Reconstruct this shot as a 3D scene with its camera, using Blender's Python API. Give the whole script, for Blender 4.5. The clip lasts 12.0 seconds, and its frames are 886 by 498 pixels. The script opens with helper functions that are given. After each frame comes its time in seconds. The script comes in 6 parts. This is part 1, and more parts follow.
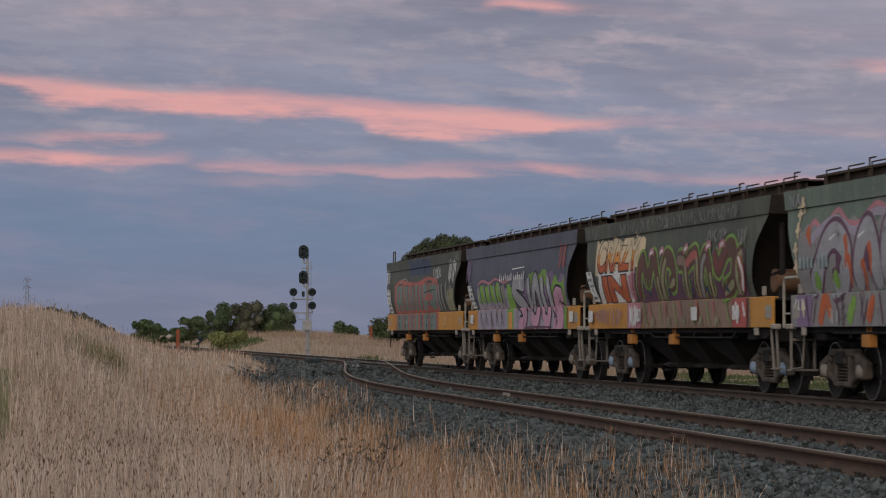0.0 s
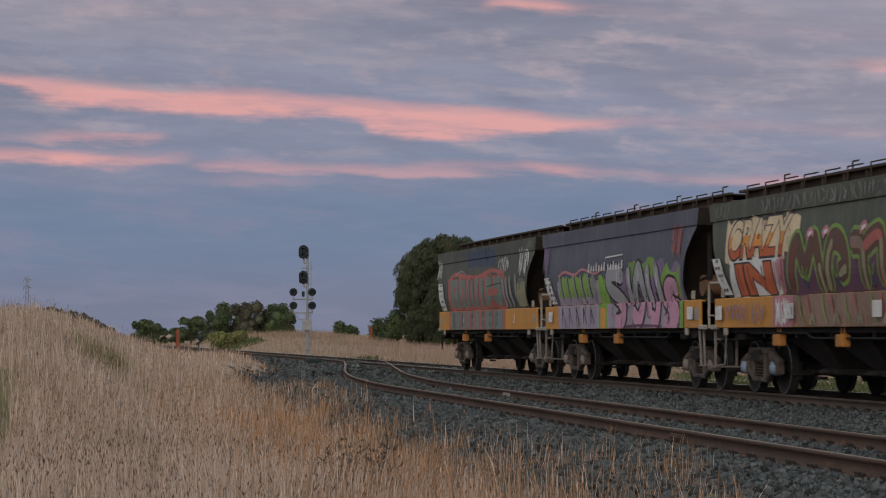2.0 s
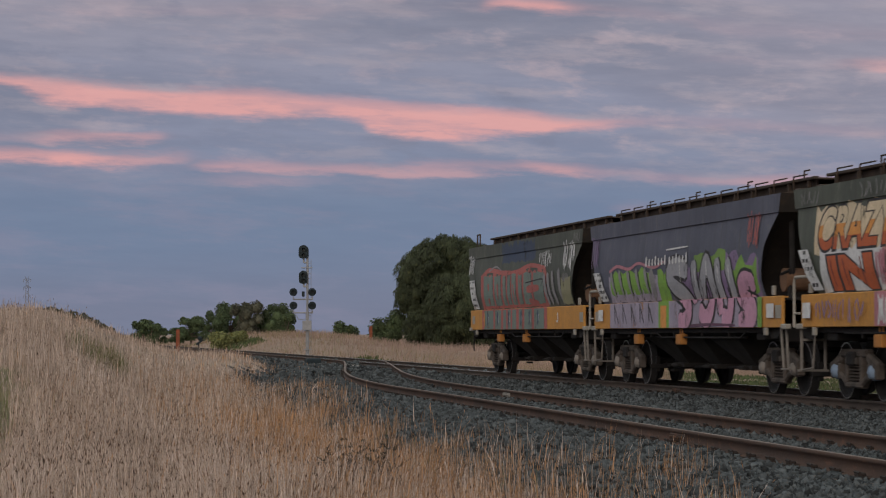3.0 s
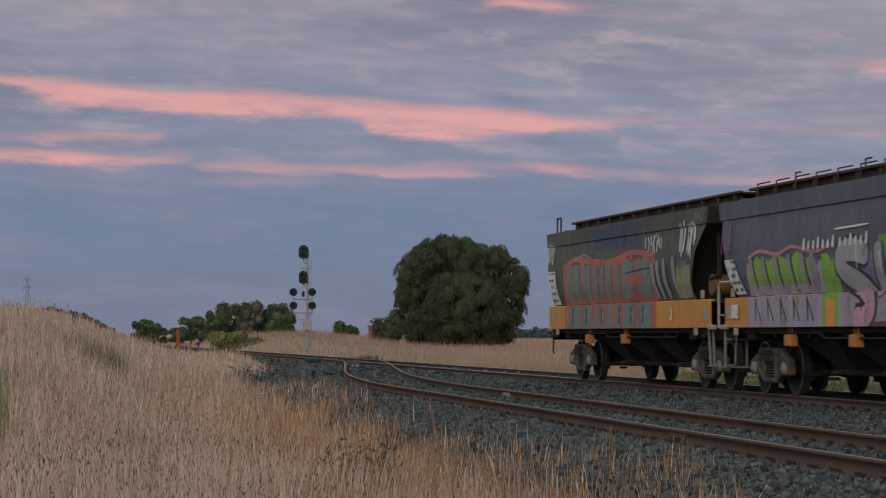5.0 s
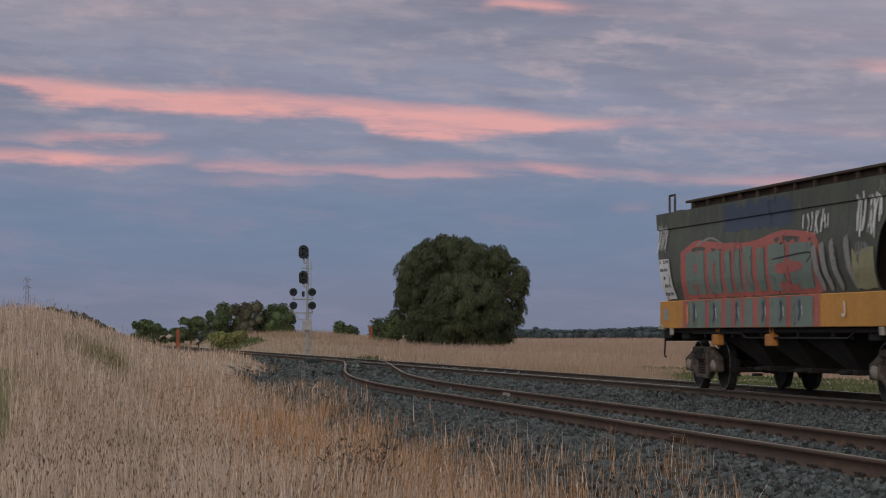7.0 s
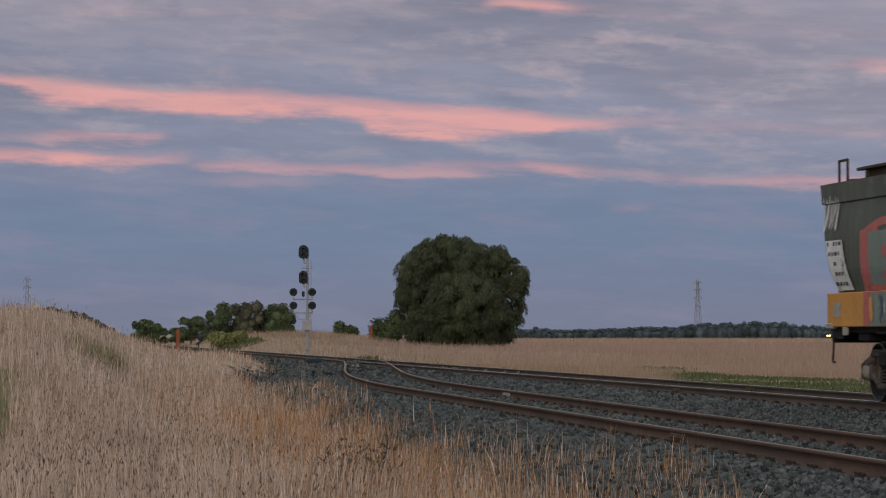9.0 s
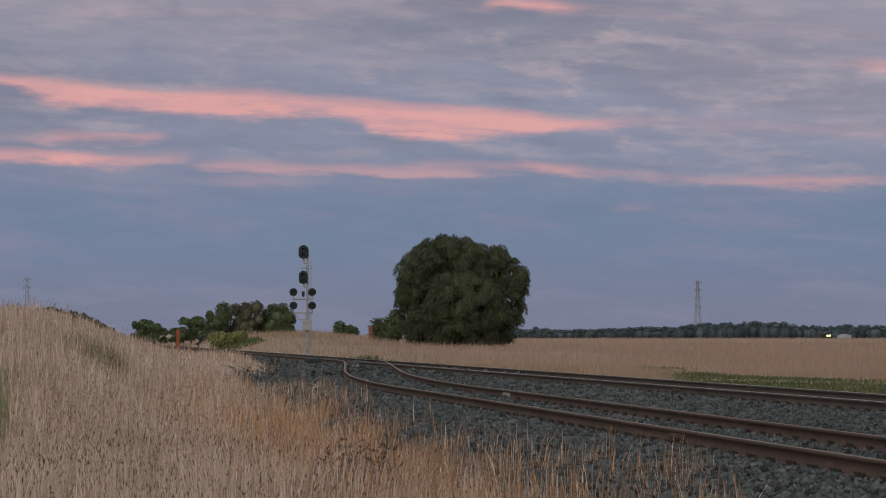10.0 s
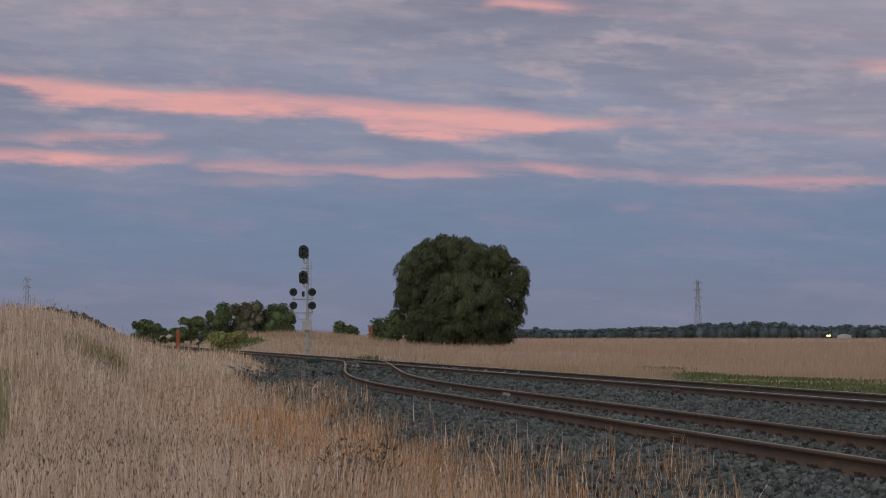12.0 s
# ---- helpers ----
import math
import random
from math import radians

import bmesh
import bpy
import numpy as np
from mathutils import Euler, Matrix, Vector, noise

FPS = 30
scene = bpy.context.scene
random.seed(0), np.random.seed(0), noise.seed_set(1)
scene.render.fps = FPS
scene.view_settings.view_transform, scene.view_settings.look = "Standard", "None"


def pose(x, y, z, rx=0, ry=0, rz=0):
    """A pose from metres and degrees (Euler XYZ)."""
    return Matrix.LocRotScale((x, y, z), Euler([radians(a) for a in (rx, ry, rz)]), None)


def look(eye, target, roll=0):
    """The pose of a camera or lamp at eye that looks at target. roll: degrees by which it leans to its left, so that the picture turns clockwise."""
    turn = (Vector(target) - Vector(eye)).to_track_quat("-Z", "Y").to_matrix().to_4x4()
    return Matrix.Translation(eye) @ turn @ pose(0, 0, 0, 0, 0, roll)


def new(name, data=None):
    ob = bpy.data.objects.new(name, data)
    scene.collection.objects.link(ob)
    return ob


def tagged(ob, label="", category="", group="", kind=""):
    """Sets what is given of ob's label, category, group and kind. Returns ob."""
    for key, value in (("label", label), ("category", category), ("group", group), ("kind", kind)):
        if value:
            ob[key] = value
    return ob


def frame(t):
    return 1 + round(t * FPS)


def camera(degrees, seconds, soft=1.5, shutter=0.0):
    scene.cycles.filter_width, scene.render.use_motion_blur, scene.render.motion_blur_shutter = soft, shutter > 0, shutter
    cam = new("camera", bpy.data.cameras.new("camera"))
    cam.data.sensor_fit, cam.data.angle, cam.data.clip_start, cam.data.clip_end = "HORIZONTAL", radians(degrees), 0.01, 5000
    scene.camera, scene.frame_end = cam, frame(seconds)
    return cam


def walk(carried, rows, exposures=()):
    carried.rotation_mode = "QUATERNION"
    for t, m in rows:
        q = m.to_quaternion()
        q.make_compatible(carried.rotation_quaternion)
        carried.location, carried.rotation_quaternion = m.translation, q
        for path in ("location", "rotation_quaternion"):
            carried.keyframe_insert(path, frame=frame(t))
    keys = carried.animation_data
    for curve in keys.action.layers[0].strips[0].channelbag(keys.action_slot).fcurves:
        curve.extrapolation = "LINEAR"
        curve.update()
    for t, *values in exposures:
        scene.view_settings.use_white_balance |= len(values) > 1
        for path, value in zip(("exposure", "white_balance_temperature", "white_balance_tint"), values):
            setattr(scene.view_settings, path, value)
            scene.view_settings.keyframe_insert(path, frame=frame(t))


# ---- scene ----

cam = camera(19.55, 12.0, soft=1.1, shutter=0.5)
TURN = radians(9.862)             # the track runs this far to the left of the view
TILT = radians(1.888)
EYE = Vector((0.0, 0.0, 1.65))
VIEW = Vector((math.sin(TURN) * math.cos(TILT), math.cos(TURN) * math.cos(TILT), math.sin(TILT)))
walk(cam, [(0.0, look(EYE, EYE + VIEW * 50)), (12.0, look(EYE, EYE + VIEW * 50))])
RAIL_TOP = 0.60                   # top of the rails above the plain
MAIN_X = 14.35                    # centre line of the main track
GAUGE = 1.67                      # rail centre to rail centre (broad gauge)


# ---------------------------------------------------------------- node help
class Nodes:
    def __init__(self, tree):
        self.tree = tree

    def add(self, kind, **inputs):
        n = self.tree.nodes.new(kind)
        for k, v in inputs.items():
            self.plug(n, k, v)
        return n

    def plug(self, n, key, v):
        sock = n.inputs[int(key[1:])] if key[0] == "i" and key[1:].isdigit() else n.inputs[key.replace("_", " ")]
        if isinstance(v, bpy.types.NodeSocket):
            self.tree.links.new(v, sock)
        else:
            sock.default_value = v

    def math(self, op, a, b=0.0, c=0.0, clamp=False):
        n = self.add("ShaderNodeMath", i0=a, i1=b, i2=c)
        n.operation, n.use_clamp = op, clamp
        return n.outputs[0]

    def mix(self, fac, a, b, blend="MIX"):
        n = self.tree.nodes.new("ShaderNodeMix")
        n.data_type, n.blend_type = "RGBA", blend
        for k, v in ((0, fac), (6, a), (7, b)):
            if isinstance(v, bpy.types.NodeSocket):
                self.tree.links.new(v, n.inputs[k])
            else:
                n.inputs[k].default_value = v if k == 0 else (*v[:3], 1)
        return n.outputs[2]

    def noise(self, vec, scale, detail=4.0, rough=0.6):
        return self.add("ShaderNodeTexNoise", Vector=vec, Scale=scale, Detail=detail, Roughness=rough).outputs[0]

    def step(self, v, lo, hi):
        n = self.add("ShaderNodeMapRange", i0=v, i1=lo, i2=hi, i3=0.0, i4=1.0)
        n.interpolation_type = "SMOOTHSTEP"
        return n.outputs[0]


# ---------------------------------------------------------------- sky and light
def make_world():
    world = bpy.data.worlds.new("world")
    world.use_nodes = True
    t = world.node_tree
    t.nodes.clear()
    N = Nodes(t)
    d = N.add("ShaderNodeTexCoord").outputs["Generated"]
    sep = N.add("ShaderNodeSeparateXYZ", Vector=d)
    X, Y, Z = sep.outputs
    # degrees to the right of the view and above the horizon
    az = N.math("SUBTRACT", N.math("MULTIPLY", N.math("ARCTAN2", X, Y), 57.2958), math.degrees(TURN))
    el = N.math("MULTIPLY", N.math("ARCSINE", Z), 57.2958)
    flat = N.add("ShaderNodeCombineXYZ", X=N.math("MULTIPLY", az, 0.20), Y=N.math("ADD", el, N.math("MULTIPLY", az, 0.05))).outputs[0]
    n1 = N.noise(flat, 1.1, 7.0, 0.66)
    n2 = N.noise(N.add("ShaderNodeVectorMath", i0=flat, i1=(31.0, 7.0, 2.0)).outputs[0], 2.3, 5.0, 0.62)
    n3 = N.noise(N.add("ShaderNodeVectorMath", i0=flat, i1=(3.0, 57.0, 9.0)).outputs[0], 0.42, 3.0, 0.5)
    thin = N.add("ShaderNodeCombineXYZ", X=N.math("MULTIPLY", az, 0.34), Y=N.math("MULTIPLY_ADD", az, 0.06, N.math("MULTIPLY", el, 2.2)), Z=4.0).outputs[0]
    wisp = N.noise(thin, 1.5, 6.0, 0.58)
    wob = N.math("MULTIPLY", N.math("SUBTRACT", n1, 0.5), 0.9)
    wob2 = N.math("MULTIPLY", N.math("SUBTRACT", n2, 0.5), 0.45)
    elw = N.math("ADD", N.math("ADD", el, wob), wob2)
    # blue-grey layer low down, lilac-grey cloud above
    low, mid, high = (0.168, 0.218, 0.325), (0.225, 0.248, 0.345), (0.270, 0.266, 0.335)
    base = N.mix(N.step(elw, 0.3, 2.2), (0.182, 0.205, 0.292), low)
    base = N.mix(N.step(elw, 2.6, 4.6), base, mid)
    base = N.mix(N.step(elw, 4.6, 7.5), base, high)
    dark = N.math("MULTIPLY", N.step(n3, 0.42, 0.64), N.step(el, 3.0, 5.5))
    base = N.mix(N.math("MULTIPLY", dark, 0.75), base, (0.180, 0.196, 0.268))
    pale = N.math("MULTIPLY", N.step(n2, 0.46, 0.70), N.step(el, 2.8, 4.5))
    base = N.mix(N.math("MULTIPLY", pale, N.math("MULTIPLY_ADD", N.step(az, -2.0, 8.0), 0.22, 0.36)), base, (0.40, 0.345, 0.385))
    veil = N.math("MULTIPLY", N.step(n1, 0.46, 0.66), N.math("SUBTRACT", 0.42, N.math("MULTIPLY", N.step(el, 3.0, 5.0), 0.42)))
    base = N.mix(veil, base, (0.255, 0.245, 0.335))
    puff = N.noise(N.add("ShaderNodeCombineXYZ", X=N.math("MULTIPLY", az, 0.38), Y=N.math("MULTIPLY_ADD", az, 0.05, N.math("MULTIPLY", el, 1.15)), Z=11.0).outputs[0], 1.25, 6.0, 0.6)
    high_up = N.step(el, 2.9, 4.4)
    base = N.mix(N.math("MULTIPLY", N.math("MULTIPLY", N.step(puff, 0.52, 0.70), high_up), N.math("MULTIPLY_ADD", N.step(az, -4.0, 6.0), 0.35, 0.30)), base, (0.47, 0.375, 0.410))
    base = N.mix(N.math("MULTIPLY", N.math("MULTIPLY", N.step(puff, 0.46, 0.32), high_up), 0.55), base, (0.195, 0.212, 0.292))
    base = N.mix(N.math("MULTIPLY", N.math("MULTIPLY", N.step(az, 1.0, 9.0), N.step(elw, 3.3, 5.0)), 0.45), base, (0.325, 0.305, 0.375))
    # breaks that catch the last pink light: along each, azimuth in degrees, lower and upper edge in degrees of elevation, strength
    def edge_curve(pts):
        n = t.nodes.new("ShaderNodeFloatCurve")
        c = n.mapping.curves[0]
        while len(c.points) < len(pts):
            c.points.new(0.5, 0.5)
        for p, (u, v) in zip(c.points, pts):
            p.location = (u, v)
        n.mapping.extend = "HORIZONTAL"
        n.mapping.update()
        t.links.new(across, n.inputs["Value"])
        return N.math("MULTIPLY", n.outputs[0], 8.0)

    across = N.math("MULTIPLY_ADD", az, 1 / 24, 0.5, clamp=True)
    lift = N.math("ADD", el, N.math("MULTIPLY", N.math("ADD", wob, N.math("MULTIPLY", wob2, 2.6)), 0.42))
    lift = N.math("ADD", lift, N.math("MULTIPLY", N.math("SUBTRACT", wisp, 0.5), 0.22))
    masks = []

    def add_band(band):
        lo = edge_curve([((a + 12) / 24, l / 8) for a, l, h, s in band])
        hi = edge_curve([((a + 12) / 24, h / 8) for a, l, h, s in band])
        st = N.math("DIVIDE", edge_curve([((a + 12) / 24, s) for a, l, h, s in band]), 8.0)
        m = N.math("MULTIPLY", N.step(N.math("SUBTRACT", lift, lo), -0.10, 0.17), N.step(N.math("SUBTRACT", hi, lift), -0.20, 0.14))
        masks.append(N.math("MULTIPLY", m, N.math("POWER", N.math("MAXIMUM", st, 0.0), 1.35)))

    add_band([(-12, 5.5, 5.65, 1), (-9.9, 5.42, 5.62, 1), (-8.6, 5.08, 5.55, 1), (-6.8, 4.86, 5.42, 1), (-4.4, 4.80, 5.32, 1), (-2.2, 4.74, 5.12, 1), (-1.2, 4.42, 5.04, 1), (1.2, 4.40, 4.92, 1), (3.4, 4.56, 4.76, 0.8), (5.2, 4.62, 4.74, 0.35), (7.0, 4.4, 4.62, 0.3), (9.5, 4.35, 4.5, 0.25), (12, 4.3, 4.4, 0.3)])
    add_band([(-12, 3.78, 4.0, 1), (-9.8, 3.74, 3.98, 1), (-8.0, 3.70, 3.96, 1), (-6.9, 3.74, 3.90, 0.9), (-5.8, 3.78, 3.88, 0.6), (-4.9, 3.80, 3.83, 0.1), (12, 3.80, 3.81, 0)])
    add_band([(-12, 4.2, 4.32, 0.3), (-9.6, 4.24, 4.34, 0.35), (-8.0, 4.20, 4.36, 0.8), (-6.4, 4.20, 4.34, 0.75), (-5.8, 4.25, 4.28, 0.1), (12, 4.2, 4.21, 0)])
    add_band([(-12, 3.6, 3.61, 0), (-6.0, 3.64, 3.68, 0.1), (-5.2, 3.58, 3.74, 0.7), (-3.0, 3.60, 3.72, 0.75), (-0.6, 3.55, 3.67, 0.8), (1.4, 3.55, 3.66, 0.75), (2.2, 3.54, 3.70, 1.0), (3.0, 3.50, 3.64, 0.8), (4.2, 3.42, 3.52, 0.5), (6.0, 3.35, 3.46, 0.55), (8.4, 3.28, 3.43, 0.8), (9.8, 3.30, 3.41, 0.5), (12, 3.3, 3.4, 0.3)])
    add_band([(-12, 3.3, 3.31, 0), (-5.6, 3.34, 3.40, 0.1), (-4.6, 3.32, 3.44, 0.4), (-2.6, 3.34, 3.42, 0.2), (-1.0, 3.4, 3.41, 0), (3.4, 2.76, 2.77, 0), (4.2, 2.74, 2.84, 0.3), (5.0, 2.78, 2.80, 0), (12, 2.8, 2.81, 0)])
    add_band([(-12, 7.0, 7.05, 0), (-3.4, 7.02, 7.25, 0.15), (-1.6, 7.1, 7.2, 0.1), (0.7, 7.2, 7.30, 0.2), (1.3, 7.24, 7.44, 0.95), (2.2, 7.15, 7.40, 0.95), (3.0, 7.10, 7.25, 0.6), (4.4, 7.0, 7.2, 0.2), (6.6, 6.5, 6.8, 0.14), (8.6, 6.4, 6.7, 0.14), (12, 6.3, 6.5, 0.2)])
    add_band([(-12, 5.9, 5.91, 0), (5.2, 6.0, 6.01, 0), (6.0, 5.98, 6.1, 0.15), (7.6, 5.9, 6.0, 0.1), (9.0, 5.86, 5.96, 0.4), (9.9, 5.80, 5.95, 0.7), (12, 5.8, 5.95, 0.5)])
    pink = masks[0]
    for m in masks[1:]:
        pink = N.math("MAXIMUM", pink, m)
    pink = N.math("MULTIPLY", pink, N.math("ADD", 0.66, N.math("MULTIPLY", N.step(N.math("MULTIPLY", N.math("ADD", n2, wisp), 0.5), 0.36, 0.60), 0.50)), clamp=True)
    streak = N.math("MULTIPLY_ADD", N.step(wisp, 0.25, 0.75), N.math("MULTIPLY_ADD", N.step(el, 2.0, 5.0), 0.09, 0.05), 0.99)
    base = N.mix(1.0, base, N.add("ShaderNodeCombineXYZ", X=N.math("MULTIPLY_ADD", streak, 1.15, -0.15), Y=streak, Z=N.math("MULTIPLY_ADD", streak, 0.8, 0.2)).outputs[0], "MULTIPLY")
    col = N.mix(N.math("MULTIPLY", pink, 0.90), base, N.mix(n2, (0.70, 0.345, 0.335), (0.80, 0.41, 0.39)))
    # the rest of the dome: the clear evening sky over the cloud
    sky = t.nodes.new("ShaderNodeTexSky")
    sky.sky_type, sky.sun_disc, sky.sun_elevation, sky.sun_rotation = "NISHITA", False, radians(2.0), radians(195)
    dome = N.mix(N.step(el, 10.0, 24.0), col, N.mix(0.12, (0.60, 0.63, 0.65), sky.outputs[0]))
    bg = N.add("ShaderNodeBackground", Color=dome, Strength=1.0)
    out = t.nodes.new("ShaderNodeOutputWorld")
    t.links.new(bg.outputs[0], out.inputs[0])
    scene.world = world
    sun = new("evening_glow", bpy.data.lights.new("evening_glow", "SUN"))
    sun.data.energy, sun.data.angle, sun.data.color = 1.2, radians(40), (1.0, 0.86, 0.76)
    sun.matrix_world = look((0, 0, 60), (20, 42, 42))


make_world()
scene.view_settings.exposure = 0.0


# ---------------------------------------------------------------- materials
def material(name, colour, second=None, scale=3.0, rough=0.8, metal=0.0, bump=0.0, bump_scale=40.0, third=None, piece=0.0, stretch=(1, 1, 1), fine=0.25, spec=0.3):
    """Two-scale surface: broad patches from colour to second, a third in stains, a fine grain, and relief."""
    mat = bpy.data.materials.new(name)
    mat.use_nodes = True
    t = mat.node_tree
    N = Nodes(t)
    bsdf = t.nodes["Principled BSDF"]
    co = N.add("ShaderNodeMapping", Vector=N.add("ShaderNodeTexCoord").outputs["Object"], Scale=stretch).outputs[0]
    second = second or tuple(c * 0.75 for c in colour)
    col = N.mix(N.step(N.noise(co, scale, 5.0), 0.35, 0.65), colour, second)
    if third:
        col = N.mix(N.step(N.noise(co, scale * 2.7 + 0.7, 6.0, 0.7), 0.54, 0.70), col, third)
    g = N.noise(co, bump_scale, 3.0)
    col = N.mix(fine, col, N.mix(g, (0.2, 0.2, 0.2), (1.6, 1.6, 1.6)), "MULTIPLY") if fine else col
    if piece:
        r = N.add("ShaderNodeNewGeometry").outputs["Random Per Island"]
        o = N.add("ShaderNodeObjectInfo").outputs["Random"]
        v = N.math("FRACT", N.math("ADD", r, o))
        v = N.math("MULTIPLY_ADD", v, 2 * piece, 1 - piece)
        col = N.mix(1.0, col, N.add("ShaderNodeCombineXYZ", X=v, Y=v, Z=v).outputs[0], "MULTIPLY")
    N.plug(bsdf, "Base_Color", col)
    N.plug(bsdf, "Roughness", N.math("MULTIPLY_ADD", g, 0.25, rough - 0.12, clamp=True))
    N.plug(bsdf, "Metallic", metal)
    N.plug(bsdf, "Specular_IOR_Level", spec)
    if bump:
        b = N.add("ShaderNodeBump", Height=g, Strength=bump, Distance=0.02)
        N.plug(bsdf, "Normal", b.outputs[0])
    return mat


M = {}
M["soil"] = material("soil_and_straw", (0.27, 0.20, 0.14), (0.20, 0.15, 0.105), 0.25, 0.95, third=(0.10, 0.12, 0.045), bump=0.6, bump_scale=9, fine=0.4)
M["field"] = material("dry_grass_cover", (0.32, 0.235, 0.178), (0.262, 0.188, 0.136), 0.06, 0.95, third=(0.30, 0.25, 0.15), bump=0.5, bump_scale=3, fine=0.3)
M["straw"] = material("dry_grass", (0.485, 0.38, 0.305), (0.40, 0.302, 0.235), 0.22, 0.85, third=(0.40, 0.285, 0.195), piece=0.45, bump_scale=3.0, fine=0.15)
M["paddock"] = material("paddock_dry_grass", (0.345, 0.252, 0.190), (0.28, 0.198, 0.142), 0.05, 0.9, third=(0.27, 0.205, 0.13), piece=0.25, bump_scale=3.0, fine=0.1)
M["pale_stalk"] = material("pale_grass_stalk", (0.60, 0.49, 0.42), (0.52, 0.41, 0.34), 0.4, 0.8, piece=0.3)
M["seed_head"] = material("brown_seed_head", (0.15, 0.095, 0.065), (0.095, 0.06, 0.042), 0.5, 0.9, piece=0.5)
M["umber_grass"] = material("weathered_brown_grass", (0.27, 0.195, 0.145), (0.20, 0.15, 0.11), 0.5, 0.9, piece=0.4)
M["rosy_grass"] = material("pinkish_feather_grass", (0.36, 0.255, 0.205), (0.30, 0.21, 0.165), 0.08, 0.9, piece=0.25)
M["olive_grass"] = material("olive_yellow_grass", (0.25, 0.195, 0.095), (0.19, 0.165, 0.08), 0.2, 0.9, piece=0.35)
M["dark_grass"] = material("low_green_grass", (0.060, 0.085, 0.030), (0.085, 0.10, 0.042), 0.35, 0.85, piece=0.4, fine=0.15)
M["straw_orange"] = material("orange_dry_grass", (0.43, 0.240, 0.118), (0.34, 0.19, 0.095), 0.4, 0.85, piece=0.42, bump_scale=3.0, fine=0.15)
M["green_grass"] = material("green_grass", (0.095, 0.12, 0.042), (0.16, 0.155, 0.065), 0.6, 0.8, piece=0.4, fine=0.15)
M["ballast"] = material("ballast_bed", (0.024, 0.026, 0.026), (0.042, 0.042, 0.040), 9.0, 0.92, bump=1.0, bump_scale=22, third=(0.045, 0.044, 0.045), fine=0.6)
M["stone"] = material("ballast_stone", (0.066, 0.074, 0.075), (0.045, 0.052, 0.053), 14.0, 0.85, bump=0.3, bump_scale=60, piece=0.80, third=(0.088, 0.074, 0.056))
M["rust"] = material("rusty_rail_side", (0.084, 0.050, 0.035), (0.056, 0.037, 0.029), 2.2, 0.85, bump=0.3, bump_scale=50, third=(0.125, 0.066, 0.042), stretch=(1, 0.35, 1))
M["dark_rust"] = material("oily_rail_side", (0.082, 0.060, 0.047), (0.056, 0.044, 0.037), 2.2, 0.85, bump=0.3, bump_scale=50, third=(0.10, 0.085, 0.07), stretch=(1, 0.35, 1))
M["clip"] = material("dark_rail_clip", (0.026, 0.020, 0.017), (0.045, 0.032, 0.024), 8.0, 0.85)
M["rail_head"] = material("worn_rail_head", (0.50, 0.48, 0.46), (0.38, 0.35, 0.32), 3.0, 0.32, metal=0.85, stretch=(1, 0.1, 1), fine=0.2)
M["bright_rail"] = material("browned_rail_head", (0.175, 0.125, 0.090), (0.125, 0.085, 0.06), 2.0, 0.6, metal=0.15, stretch=(1, 0.1, 1), fine=0.1)
M["concrete"] = material("pale_concrete", (0.24, 0.225, 0.20), (0.19, 0.18, 0.16), 5.0, 0.9, bump=0.3, bump_scale=50)
M["timber"] = material("weathered_sleeper", (0.095, 0.08, 0.07), (0.07, 0.06, 0.052), 8.0, 0.9, bump=0.5, bump_scale=40, piece=0.3)


# ---------------------------------------------------------------- mesh help
def mesh_object(name, bm, mats, parent=None, smooth=False):
    me = bpy.data.meshes.new(name)
    bm.to_mesh(me)
    bm.free()
    for m in mats if isinstance(mats, (list, tuple)) else [mats]:
        me.materials.append(m)
    if smooth:
        me.polygons.foreach_set("use_smooth", [True] * len(me.polygons))
    ob = new(name, me)
    if parent:
        ob.parent = parent
    return ob


def part(name, bm, mat, parent, label="", smooth=False):
    ob = mesh_object(name, bm, mat, parent, smooth)
    return tagged(ob, label) if label else ob


def raw_object(name, verts, faces, mats, index=None):
    """A large mesh from arrays: verts (n,3), faces (m,3 or m,4)."""
    me = bpy.data.meshes.new(name)
    k = faces.shape[1]
    me.vertices.add(len(verts))
    me.vertices.foreach_set("co", np.asarray(verts, np.float32).ravel())
    me.loops.add(len(faces) * k)
    me.loops.foreach_set("vertex_index", np.asarray(faces, np.int32).ravel())
    me.polygons.add(len(faces))
    me.polygons.foreach_set("loop_start", np.arange(0, len(faces) * k, k, dtype=np.int32))
    for m in mats if isinstance(mats, (list, tuple)) else [mats]:
        me.materials.append(m)
    if index is not None:
        me.polygons.foreach_set("material_index", np.asarray(index, np.int32))
    me.update(calc_edges=True)
    return new(name, me)


def box(bm, cx, cy, cz, sx, sy, sz, bevel=0.0, turn=None):
    r = bmesh.ops.create_cube(bm, size=1.0)
    m = Matrix.Translation((cx, cy, cz)) @ (turn or Matrix()) @ Matrix.Diagonal((sx, sy, sz, 1))
    bmesh.ops.transform(bm, matrix=m, verts=r["verts"])
    if bevel:
        ed = list({e for v in r["verts"] for e in v.link_edges})
        bmesh.ops.bevel(bm, geom=ed, offset=bevel, segments=1, affect="EDGES")
    return r["verts"]


def rod(bm, p, q, r, n=8, r2=None):
    p, q = Vector(p), Vector(q)
    d = q - p
    m = Matrix.Translation((p + q) / 2) @ d.to_track_quat("Z", "Y").to_matrix().to_4x4()
    return bmesh.ops.create_cone(bm, cap_ends=True, segments=n, radius1=r, radius2=r if r2 is None else r2, depth=d.length, matrix=m)["verts"]


